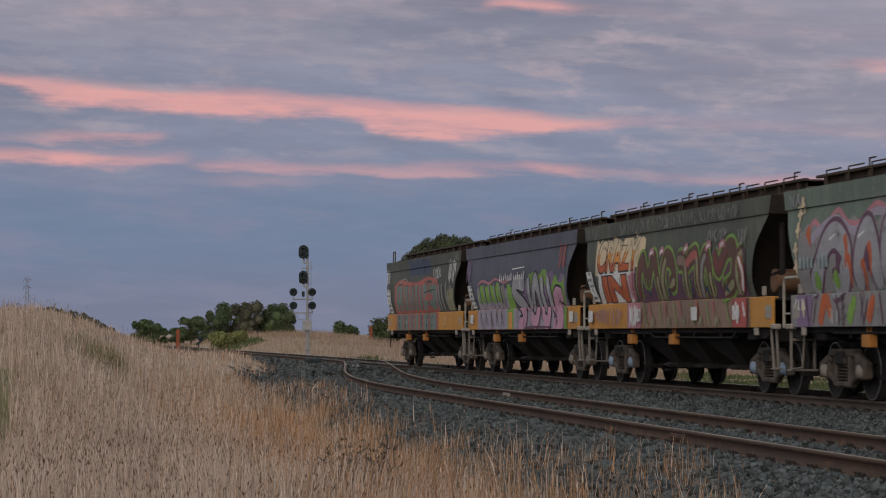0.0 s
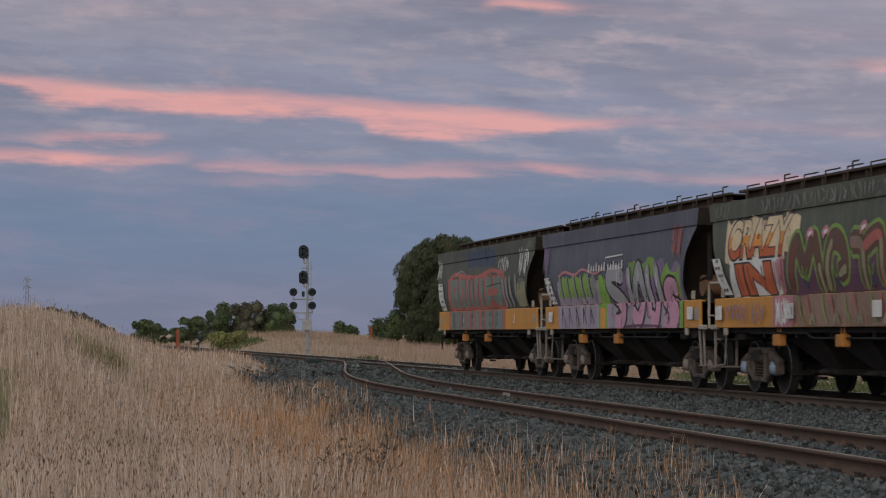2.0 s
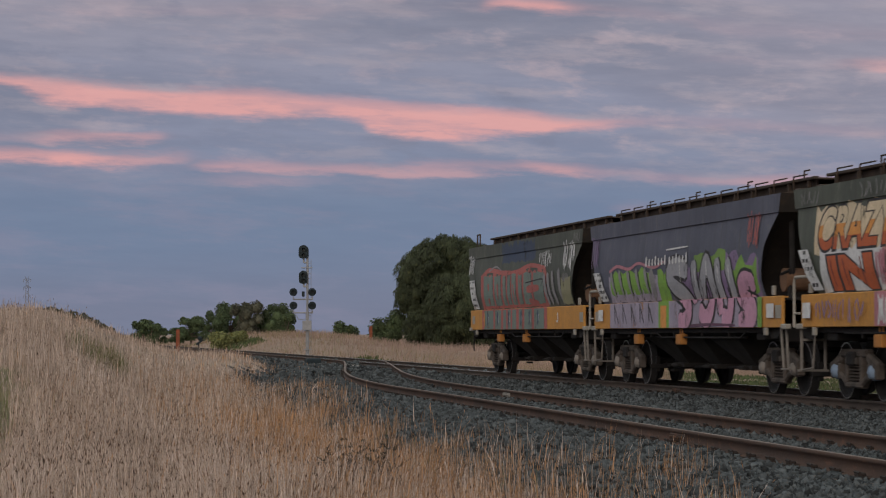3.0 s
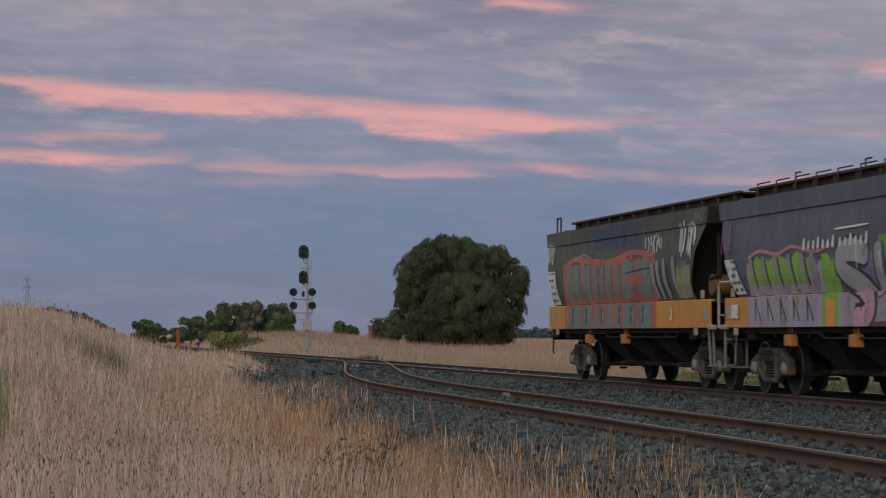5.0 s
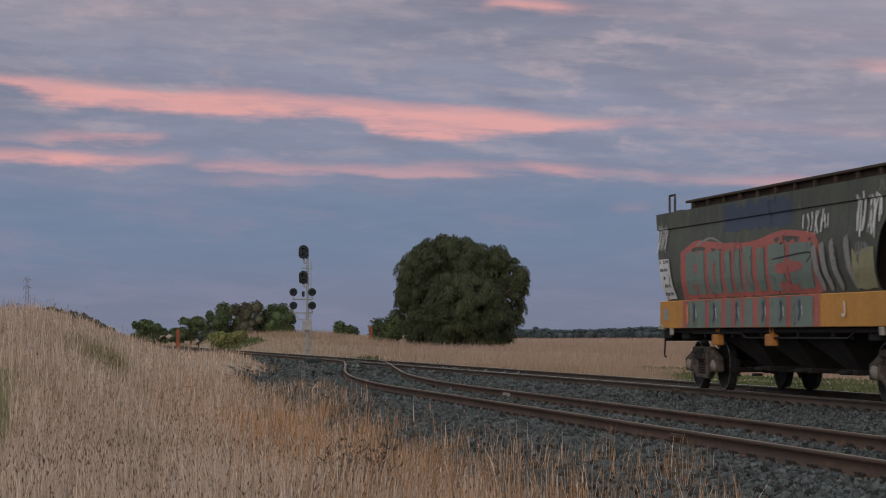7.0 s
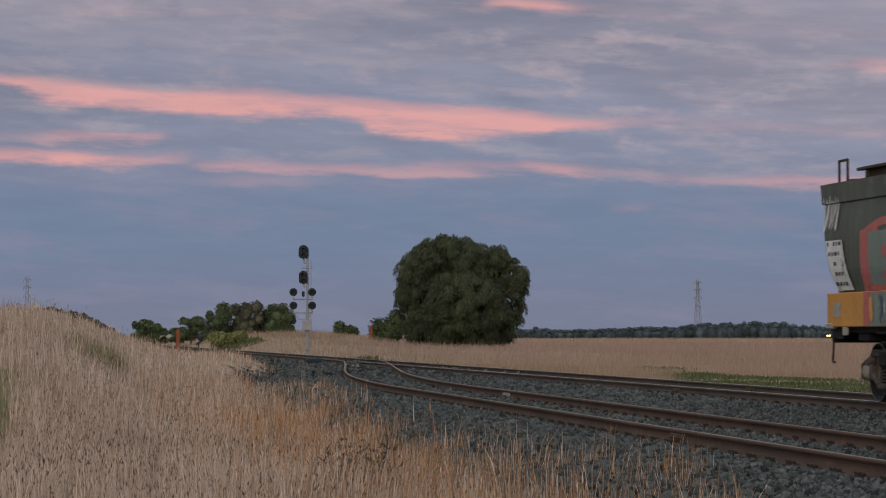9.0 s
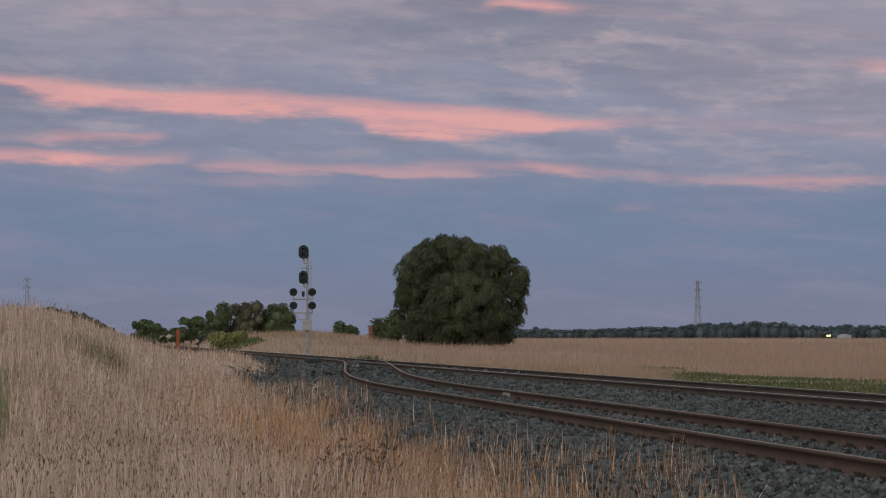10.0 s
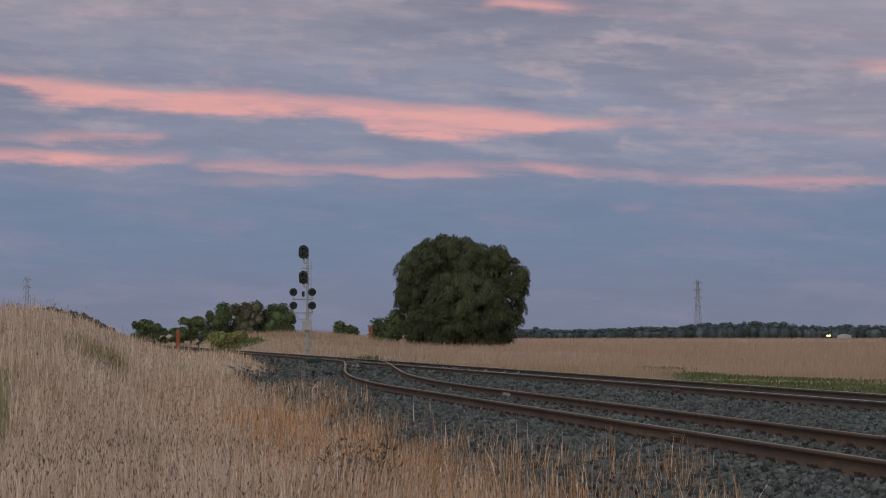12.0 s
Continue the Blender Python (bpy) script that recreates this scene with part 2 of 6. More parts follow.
def pipe(bm, pts, r, n=8):
    for p, q in zip(pts, pts[1:]):
        rod(bm, p, q, r, n)
    for p in pts[1:-1]:
        bmesh.ops.create_uvsphere(bm, u_segments=n, v_segments=4, radius=r, matrix=Matrix.Translation(p))


def prism(bm, outline, axis, lo, hi):
    """A closed outline of (u, v) drawn out along axis x or y from lo to hi (u is y or x; v is z)."""
    rings = []
    for w in (lo, hi):
        rings.append([bm.verts.new((w, u, v) if axis == "x" else (u, w, v)) for u, v in outline])
    n = len(outline)
    fs = [bm.faces.new(rings[0]), bm.faces.new(rings[1][::-1])]
    for i in range(n):
        fs.append(bm.faces.new((rings[0][i], rings[1][i], rings[1][(i + 1) % n], rings[0][(i + 1) % n])))
    bmesh.ops.recalc_face_normals(bm, faces=fs)
    return fs


def sstep(v, lo, hi):
    x = np.clip((v - lo) / (hi - lo), 0, 1)
    return x * x * (3 - 2 * x)


# ---------------------------------------------------------------- the lie of the land
SIDING = ([-40, 20.2, 44.4, 51.9, 57.0, 61.4, 64.8, 70.7, 77.6, 91.1, 97.0, 100.5, 104], [6.30, 6.25, 5.72, 5.58, 5.33, 4.97, 4.65, 3.97, 3.05, 1.22, 0.45, 0.04, 0.0])


def siding_offset(y):
    """How far the loop line's centre lies on the near side of the main line's."""
    y = np.asarray(y, float)
    k = sum(np.interp(y + o, *SIDING) for o in (-1.5, 0, 1.5)) / 3
    return np.where(y > 103, 0, k)


def lump(x, y, k, seed):
    return (np.sin(x * k + seed) * np.cos(y * k * 0.8 + seed * 2.1) + 0.6 * np.sin(x * k * 2.3 + y * k * 1.7 + seed * 3.3)) / 1.6


def land(x, y):
    """Height of the plain, the bank on the near side and the ballast formation."""
    x, y = np.asarray(x, float), np.asarray(y, float)
    z = 0.06 * lump(x, y, 0.35, 1.0)
    cx = x * math.cos(TURN) - y * math.sin(TURN)          # across the view
    cy = x * math.sin(TURN) + y * math.cos(TURN)          # along the view
    bank = sstep(-cx / np.maximum(cy, 1), 0.095, 0.165) * sstep(cy, 25, 85) * (1 - sstep(cy, 120, 190))
    z = z + 2.4 * bank
    z = z + 0.85 * sstep(-cx / np.maximum(cy, 1), 0.056, 0.086) * sstep(cy, 42, 80) * (1 - sstep(cy, 100, 135)) * (1 - bank)
    mound = sstep(x, MAIN_X + 3, MAIN_X + 9) * sstep(y, 150, 185) * (1 - sstep(y, 240, 300)) * (1 - sstep(cx, -12, 2)) * sstep(cx, -40, -24)
    z = z + 1.5 * mound
    z = z + 0.55 * sstep(x, MAIN_X + 4, MAIN_X + 9) * sstep(cy, 135, 162) * (1 - sstep(cy, 176, 189)) * sstep(cx, -14, -6) * (1 - sstep(cx, 8, 16))
    edge = MAIN_X - siding_offset(y)
    form = np.minimum(sstep(x, edge - 4.3, edge - 1.75), 1 - sstep(x, MAIN_X + 1.7, MAIN_X + 3.6))
    return np.where(form > 0, z * (1 - form) + form * (RAIL_TOP - 0.20), z)


def make_ground():
    xs = np.concatenate([[-4000, -1500, -600, -250, -120], np.arange(-80, -8, 2.0), np.arange(-8, 22, 0.3), np.arange(22, 60, 2.0), [70, 100, 160, 300, 600, 1500, 4000]])
    ys = np.concatenate([[-3000, -600, -150, -40, -10, 0, 8], np.arange(14, 130, 0.8), np.arange(130, 320, 5.0), [340, 400, 500, 700, 1000, 1600, 2600, 4600]])
    gx, gy = np.meshgrid(xs, ys)
    v = np.stack([gx, gy, land(gx, gy)], -1).reshape(-1, 3)
    nx, ny = len(xs), len(ys)
    i = (np.arange(ny - 1)[:, None] * nx + np.arange(nx - 1)[None]).ravel()
    f = np.stack([i, i + 1, i + nx + 1, i + nx], -1)
    c = v[f].mean(1)
    e = MAIN_X - siding_offset(c[:, 1])
    ballast = (c[:, 0] > e - 3.9 + 0.25 * np.sin(c[:, 1] * 1.3)) & (c[:, 0] < MAIN_X + 3.2) & (c[:, 1] > -150) & (c[:, 1] < 700)
    ob = raw_object("ground", v, f, [M["soil"], M["ballast"], M["field"]], np.where(ballast, 1, np.where((c[:, 0] > MAIN_X + 6) | (c[:, 1] > 55), 2, 0)))
    ob.data.polygons.foreach_set("use_smooth", [True] * len(ob.data.polygons))
    tagged(ob, "flat grassland of bleached dry grass with a grey ballast bed", "ground", kind="structure")


make_ground()


# ---------------------------------------------------------------- track
RAIL = [(-0.07, -0.170), (0.07, -0.170), (0.07, -0.158), (0.012, -0.145), (0.012, -0.045), (0.036, -0.034), (0.036, -0.006), (0.026, 0.0), (-0.026, 0.0), (-0.036, -0.006), (-0.036, -0.034), (-0.012, -0.045), (-0.012, -0.145), (-0.07, -0.158)]


def rail(name, xf, ys, parent, head, flank):
    """One rail along the line x = xf(y)."""
    n = len(RAIL)
    y = np.asarray(ys, float)
    x = np.asarray([float(xf(v)) for v in y])
    v = np.array([[x[j] + u, y[j], RAIL_TOP + w] for j in range(len(y)) for u, w in RAIL])
    f, idx = [], []
    for j in range(len(y) - 1):
        for i in range(n):
            f.append((j * n + i, j * n + (i + 1) % n, (j + 1) * n + (i + 1) % n, (j + 1) * n + i))
            idx.append(1 if i == 7 else 0)
    ob = raw_object(name, v, np.array(f)[:, ::-1], [flank, head], idx)
    ob.parent = parent
    return ob


def make_tracks():
    main = tagged(new("main_track"), "broad gauge main line with rusty sides and worn tops", "railway track", kind="structure")
    loop = tagged(new("loop_track"), "rust-brown loop line that joins by a turnout", "railway track", kind="structure")
    far = np.concatenate([np.arange(-40, 130, 4.0), np.arange(130, 620, 20.0)])
    rail("rail", lambda y: MAIN_X + GAUGE / 2, far, main, M["rail_head"], M["dark_rust"])
    rail("rail", lambda y: MAIN_X - GAUGE / 2, far[far < 100], main, M["rail_head"], M["dark_rust"])
    ys = np.arange(-40, 103.5, 1.5)
    rail("rail", lambda y: MAIN_X - GAUGE / 2 - float(siding_offset(y)), np.concatenate([ys, np.arange(104, 620, 20.0)]), loop, M["bright_rail"], M["rust"])
    rail("rail", lambda y: MAIN_X + GAUGE / 2 - float(siding_offset(y)) - 0.08, ys[ys < 102], loop, M["bright_rail"], M["rust"])
    for tr, xf, n in ((main, lambda y: MAIN_X, 190), (loop, lambda y: MAIN_X - float(siding_offset(y)), 118)):
        bm = bmesh.new()
        box(bm, 0, 0, 0, 2.6, 0.25, 0.16, 0.015)
        first = None
        for i in range(n):
            y = 14 + 0.68 * i
            if tr is loop and y > 92:
                break
            if first is None:
                ob = first = part("sleeper", bm, M["timber"] if tr is loop else M["concrete"], tr)
            else:
                ob = new("sleeper", first.data)
                ob.parent = tr
            ob.location = (xf(y), y, RAIL_TOP - 0.17 - 0.075)
    # rail clips and plates beside each rail
    for tr, xf, n in ((main, lambda y: MAIN_X, 120), (loop, lambda y: MAIN_X - float(siding_offset(y)), 100)):
        first = None
        for side in (-1, 1):
            for i in range(n):
                y = 14 + 0.68 * i
                if first is None:
                    bm = bmesh.new()
                    box(bm, 0, 0, 0, 0.34, 0.17, 0.02, 0.004)
                    for k in (-1, 1):
                        box(bm, 0.100 * k, 0, 0.022, 0.07, 0.12, 0.035, 0.010)
                        rod(bm, (0.125 * k, -0.06, 0.036), (0.125 * k, 0.06, 0.042), 0.014, 5)
                    ob = first = part("rail_plate", bm, M["clip"], tr)
                else:
                    ob = new("rail_plate", first.data)
                    ob.parent = tr
                ob.location = (xf(y) + side * GAUGE / 2, y, RAIL_TOP - 0.158)

    # bolted joints
    for tr, x, y in ((loop, MAIN_X + GAUGE / 2 - 0.08 - float(siding_offset(47.2)), 47.2), (main, MAIN_X - GAUGE / 2, 50.2), (main, MAIN_X + GAUGE / 2, 50.6), (loop, MAIN_X - GAUGE / 2 - float(siding_offset(27.5)), 27.5)):
        bm = bmesh.new()
        box(bm, 0, 0, -0.09, 0.07, 0.62, 0.085, 0.01)
        for i in range(4):
            rod(bm, (-0.06, -0.22 + 0.147 * i, -0.09), (0.06, -0.22 + 0.147 * i, -0.09), 0.016, 6)
        ob = part("fishplate", bm, M["concrete"] if y == 47.2 else M["rust"], tr)
        ob.location = (x, y, RAIL_TOP)


make_tracks()


# ---------------------------------------------------------------- grain train
PITCH = 14.65
START = 78.2
WHEEL_R = 0.46


def train_y(t):
    return START - 5.044 * t - 0.00756 * t * t


SIDE = [(3.40, 1.460), (3.09, 1.460), (3.08, 1.430), (2.75, 1.470), (2.50, 1.488), (2.05, 1.480), (1.80, 1.425), (1.66, 1.390)]
NEAR = [(3.40, 7.10), (3.09, 6.98), (3.08, 6.90), (2.75, 6.45), (2.50, 6.20), (2.05, 6.03), (1.80, 6.03), (1.66, 6.10)]
FAR = [(3.40, 6.84), (3.09, 6.76), (3.08, 6.70), (2.75, 6.56), (2.50, 6.41), (2.05, 6.10), (1.80, 5.86), (1.66, 5.70)]
TAIL = [(3.40, 6.96), (3.09, 6.88), (3.08, 6.82), (2.75, 6.74), (2.50, 6.66), (2.05, 6.46), (1.80, 6.32), (1.66, 6.24)]


def rounded(table):
    """The same outline with in-between steps on its curved lower part."""
    head, tail = table[:2], table[2:]
    out = []
    for i in range(len(tail) - 1):
        p0, p1, p2 = tail[max(i - 1, 0)], tail[i], tail[i + 1]
        p3 = tail[min(i + 2, len(tail) - 1)]
        for k in range(3):
            t = k / 3
            m1, m2 = (p2[1] - p0[1]) / (p2[0] - p0[0]), (p3[1] - p1[1]) / (p3[0] - p1[0])
            d = p2[0] - p1[0]
            w = (2 * t ** 3 - 3 * t * t + 1) * p1[1] + (t ** 3 - 2 * t * t + t) * d * m1 + (3 * t * t - 2 * t ** 3) * p2[1] + (t ** 3 - t * t) * d * m2
            out.append((p1[0] + d * t, w))
    return head + out + [tail[-1]]


SIDE, NEAR, FAR, TAIL = (rounded(v) for v in (SIDE, NEAR, FAR, TAIL))
SIDE_Z = [p[0] for p in SIDE][::-1]
SIDE_W = [p[1] for p in SIDE][::-1]


def side_x(z):
    return float(np.interp(z, SIDE_Z, SIDE_W)) if z > 1.684 else 1.472


def wagon_paint(name, colour, second, third, streak):
    """Faded paint with rain streaks that run down and blotches of older paint."""
    mat = material(name, colour, second, 0.9, 0.68, third=third, bump=0.2, bump_scale=22, fine=0.5, stretch=(1, 1, 0.7))
    t = mat.node_tree
    N = Nodes(t)
    bsdf = t.nodes["Principled BSDF"]
    old = bsdf.inputs["Base Color"].links[0].from_socket
    co = N.add("ShaderNodeMapping", Vector=N.add("ShaderNodeTexCoord").outputs["Object"], Scale=(1, 7, 0.35)).outputs[0]
    m = N.step(N.noise(co, 1.5, 6.0, 0.70), 0.48, 0.70)
    grime = N.step(N.noise(N.add("ShaderNodeTexCoord").outputs["Object"], 5.5, 6.0, 0.75), 0.56, 0.72)
    col = N.mix(N.math("MULTIPLY", m, 0.7), old, streak)
    N.plug(bsdf, "Base_Color", N.mix(N.math("MULTIPLY", grime, 0.45), col, tuple(0.5 * v + 0.018 for v in streak)))
    return mat


def spray(name, c, dirt=0.35):
    return wagon_paint(name, c, tuple(v * 0.8 + 0.01 for v in c), tuple(v * 0.62 + 0.03 for v in c), tuple(v * (1 - dirt) + 0.03 for v in c))


def worn(mat, seed):
    """Flakes and thin patches through which the older paint shows."""
    t = mat.node_tree
    N = Nodes(t)
    bsdf = t.nodes["Principled BSDF"]
    co = N.add("ShaderNodeMapping", Vector=N.add("ShaderNodeTexCoord").outputs["Object"], Location=(seed, seed * 1.7, 0), Scale=(1, 1, 0.55)).outputs[0]
    broad = N.noise(co, 1.9, 5.0, 0.62)
    fine = N.noise(co, 17.0, 6.0, 0.72)
    keep = N.step(N.math("ADD", N.math("MULTIPLY", broad, 0.62), N.math("MULTIPLY", fine, 0.38)), 0.34, 0.44)
    N.plug(bsdf, "Alpha", N.math("MULTIPLY_ADD", keep, 0.86, 0.10))
    return mat


M["grey_green"] = wagon_paint("dark_grey_green_paint", (0.096, 0.105, 0.084), (0.070, 0.079, 0.066), (0.130, 0.134, 0.112), (0.05, 0.048, 0.04))
M["slate"] = wagon_paint("slate_blue_paint", (0.108, 0.113, 0.150), (0.082, 0.088, 0.120), (0.138, 0.138, 0.160), (0.07, 0.07, 0.08))
M["moss"] = wagon_paint("dark_olive_paint", (0.098, 0.108, 0.086), (0.074, 0.083, 0.068), (0.135, 0.138, 0.116), (0.052, 0.052, 0.042))
M["green_paint"] = wagon_paint("faded_green_paint", (0.155, 0.20, 0.16), (0.12, 0.155, 0.13), (0.20, 0.215, 0.19), (0.09, 0.105, 0.085))
M["yellow"] = spray("faded_yellow_paint", (0.56, 0.265, 0.055))
M["dark_steel"] = material("dark_underframe", (0.013, 0.012, 0.012), (0.024, 0.021, 0.019), 2.0, 0.85, bump=0.3, bump_scale=30)
M["chute"] = material("dusty_hopper_chute", (0.038, 0.034, 0.030), (0.022, 0.020, 0.018), 1.5, 0.85, bump=0.2)
M["end_brown"] = material("rust_brown_end_sheet", (0.030, 0.025, 0.021), (0.022, 0.019, 0.017), 1.2, 0.9, third=(0.05, 0.034, 0.022))
M["bogie"] = material("dusty_cast_bogie", (0.098, 0.080, 0.066), (0.050, 0.042, 0.036), 5.0, 0.88, bump=0.4, bump_scale=30, third=(0.12, 0.10, 0.085))
M["spring"] = material("rusty_spring_steel", (0.06, 0.048, 0.040), (0.04, 0.033, 0.028), 5.0, 0.8)
M["bearing_blue"] = material("blue_bearing_cap", (0.22, 0.29, 0.38), (0.16, 0.21, 0.28), 5.0, 0.6)
M["bearing_pale"] = material("pale_bearing_cap", (0.24, 0.215, 0.185), (0.17, 0.15, 0.13), 5.0, 0.7)
M["wheel"] = material("dark_wheel_plate", (0.010, 0.0095, 0.0095), (0.018, 0.016, 0.015), 5.0, 0.8)
M["tread"] = material("worn_wheel_tread", (0.30, 0.29, 0.28), (0.22, 0.20, 0.20), 4.0, 0.45, metal=0.7)
M["cream"] = material("cream_handrail_paint", (0.34, 0.315, 0.265), (0.25, 0.23, 0.195), 4.0, 0.6)
M["ladder"] = material("dusty_ladder_steel", (0.20, 0.18, 0.155), (0.14, 0.125, 0.11), 4.0, 0.75)
M["orange_bracket"] = material("orange_bracket", (0.40, 0.17, 0.04), (0.30, 0.13, 0.035), 3.0, 0.7)
M["roof"] = material("dark_rusty_roof", (0.045, 0.032, 0.024), (0.06, 0.045, 0.034), 1.5, 0.85, third=(0.09, 0.055, 0.035))
M["brown_tank"] = material("rusty_air_tank", (0.17, 0.095, 0.055), (0.12, 0.07, 0.045), 3.0, 0.8)
for n, c in dict(teal=(0.148, 0.192, 0.166), red=(0.37, 0.085, 0.075), lilac=(0.30, 0.265, 0.33), silver=(0.29, 0.29, 0.31), pink=(0.47, 0.25, 0.34),
                 lime=(0.18, 0.33, 0.06), black=(0.03, 0.028, 0.03), white=(0.58, 0.56, 0.55), fire=(0.42, 0.10, 0.035), amber=(0.56, 0.24, 0.06),
                 maroon=(0.15, 0.045, 0.04), dusk=(0.10, 0.052, 0.038), mauve=(0.225, 0.150, 0.115), coral=(0.36, 0.105, 0.090), cream_spray=(0.58, 0.45, 0.30), ash=(0.225, 0.215, 0.215), rose=(0.40, 0.17, 0.20), navy=(0.04, 0.058, 0.098), plum=(0.11, 0.05, 0.085), olive=(0.25, 0.24, 0.14), moss_line=(0.16, 0.27, 0.06), violet=(0.20, 0.14, 0.24)).items():
    M[n] = worn(spray("spray_" + n, tuple(min(0.7, v * 1.25) for v in c)), len(M) * 3.1)


M["slate_bar"] = spray("pale_teal_stencil", (0.30, 0.36, 0.37))


class Sheet:
    """Flat coats of spray paint laid one over another on a wagon's near side; y runs along the wagon."""

    def __init__(self, top):
        self.top, self.coat, self.coats = top, 0, {}
        self.low, self.high = 1.162, 3.395

    def lay(self, quads, mat, name="graffiti"):
        self.coat += 1
        if name == "panel_print":
            bm = self.coats.setdefault((name, mat), bmesh.new())
        else:
            bm = bmesh.new()
        tmp = bmesh.new()
        for q in quads:
            tmp.faces.new([tmp.verts.new((0, y, min(max(z, 1.162), 3.395))) for y, z in q])
        bmesh.ops.remove_doubles(tmp, verts=tmp.verts, dist=1e-4)
        for height, up in ((self.low, False), (self.high, True)):
            if 1.163 < height < 3.394:
                bmesh.ops.bisect_plane(tmp, geom=tmp.verts[:] + tmp.edges[:] + tmp.faces[:], plane_co=(0, 0, height), plane_no=(0, 0, 1), clear_outer=up, clear_inner=not up)
        for zc in SIDE_Z[1:-1] + [1.684]:
            bmesh.ops.bisect_plane(tmp, geom=tmp.verts[:] + tmp.edges[:] + tmp.faces[:], plane_co=(0, 0, zc), plane_no=(0, 0, 1))
        out = 0.0025 + 0.0003 * self.coat
        known = {}
        for f in tmp.faces:
            lower = f.calc_center_median().z < 1.684
            vs = []
            for v in f.verts:
                key = (v.index if v.index >= 0 else id(v), round(v.co.y, 4), round(v.co.z, 4), lower and v.co.z > 1.68)
                if key not in known:
                    x = 1.472 if lower else float(np.interp(v.co.z, SIDE_Z, SIDE_W))
                    known[key] = bm.verts.new((-x - out, v.co.y, v.co.z))
                vs.append(known[key])
            try:
                nf = bm.faces.new(vs)
            except ValueError:
                continue
            nf.normal_update()
            if nf.normal.x > 0:
                nf.normal_flip()
        tmp.free()
        if name != "panel_print":
            part(name, bm, mat, self.top)

    def block(self, y0, y1, z0, z1, mat, rag=0.0, seed=0, name="graffiti"):
        """A rough-edged field of paint."""
        r = random.Random(seed)
        n = max(2, int(abs(y1 - y0) / 0.22))
        pts = [(y0 + (y1 - y0) * i / n, z0 + r.uniform(-rag, rag) * 0.3, z1 + r.uniform(-rag, rag)) for i in range(n + 1)]
        self.lay([((a[0], a[1]), (b[0], b[1]), (b[0], b[2]), (a[0], a[2])) for a, b in zip(pts, pts[1:])], mat, name)

    def stroke(self, pts, w, mat, w2=None, name="graffiti"):
        """A smooth ribbon through the points; w to w2 its width."""
        p = [Vector(q) for q in pts]
        p = [p[0] * 2 - p[1]] + p + [p[-1] * 2 - p[-2]]
        line = []
        for i in range(1, len(p) - 2):
            for k in range(5):
                t = k / 5
                line.append(0.5 * ((2 * p[i]) + (p[i + 1] - p[i - 1]) * t + (2 * p[i - 1] - 5 * p[i] + 4 * p[i + 1] - p[i + 2]) * t * t + (3 * p[i] - p[i - 1] - 3 * p[i + 1] + p[i + 2]) * t ** 3))
        line.append(p[-2])
        n = len(line)
        left, right = [], []
        for i, q in enumerate(line):
            d = (line[min(i + 1, n - 1)] - line[max(i - 1, 0)]).normalized()
            s = Vector((-d.y, d.x))
            e = 1.0 if 0 < i < n - 1 else 0.62
            h = (w + ((w2 if w2 is not None else w) - w) * i / (n - 1)) / 2 * e
            left.append(tuple(q + s * h)), right.append(tuple(q - s * h))
        self.lay([(left[i], left[i + 1], right[i + 1], right[i]) for i in range(n - 1)], mat, name)

    def outlined(self, strokes, w, fill, edge, rim=0.07):
        for s in strokes:
            self.stroke(s, w + 2 * rim, edge)
        for s in strokes:
            self.stroke(s, w, fill)

    def within(self, low=1.162, high=3.395):
        """Coats after this one reach only from low to high."""
        self.low, self.high = low, high

    def scrawl(self, y0, z0, wide, high, mat, n, seed, w=0.035):
        """Quick tag marks that nobody can read."""
        r = random.Random(seed)
        for i in range(n):
            y = y0 - wide * (i + 0.5) / n
            pts = [(y + r.uniform(-0.5, 0.5) * wide / n, z0 + high * v + r.uniform(-0.1, 0.1) * high) for v in r.choice([(0, 0.5, 1), (1, 0.4, 0.1, 0.6), (0.2, 0.9, 0.5), (1, 0.6, 0)])]
            self.stroke(pts, w, mat, w * 0.6, "tag")

    def words(self, text, y0, y1, z0, z1, mat, bold, coat_name="lettering", slant=0.0):
        cu = bpy.data.curves.new("words", "FONT")
        cu.body, cu.offset, cu.shear = text, bold, slant
        ob = new("words", cu)
        bpy.context.view_layer.update()
        me = ob.evaluated_get(bpy.context.evaluated_depsgraph_get()).to_mesh()
        co = [v.co.copy() for v in me.vertices]
        lo = (min(c.x for c in co), min(c.y for c in co))
        hi = (max(c.x for c in co), max(c.y for c in co))
        f = lambda c: (y0 + (y1 - y0) * (c.x - lo[0]) / (hi[0] - lo[0]), z0 + (z1 - z0) * (c.y - lo[1]) / (hi[1] - lo[1]))
        # one coat for each letter: faces that hang together
        group = list(range(len(co)))
        for _ in range(60):
            before = list(group)
            for q in me.polygons:
                least = min(group[i] for i in q.vertices)
                for i in q.vertices:
                    group[i] = least
            if group == before:
                break
        for key in sorted(set(group)):
            quads = [tuple(f(co[i]) for i in q.vertices) for q in me.polygons if group[q.vertices[0]] == key]
            if quads:
                self.lay(quads, mat, coat_name)
        ob.to_mesh_clear()
        bpy.data.objects.remove(ob)

    def done(self):
        for (name, mat), bm in self.coats.items():
            tagged(part(name, bm, mat, self.top), kind="stuff")


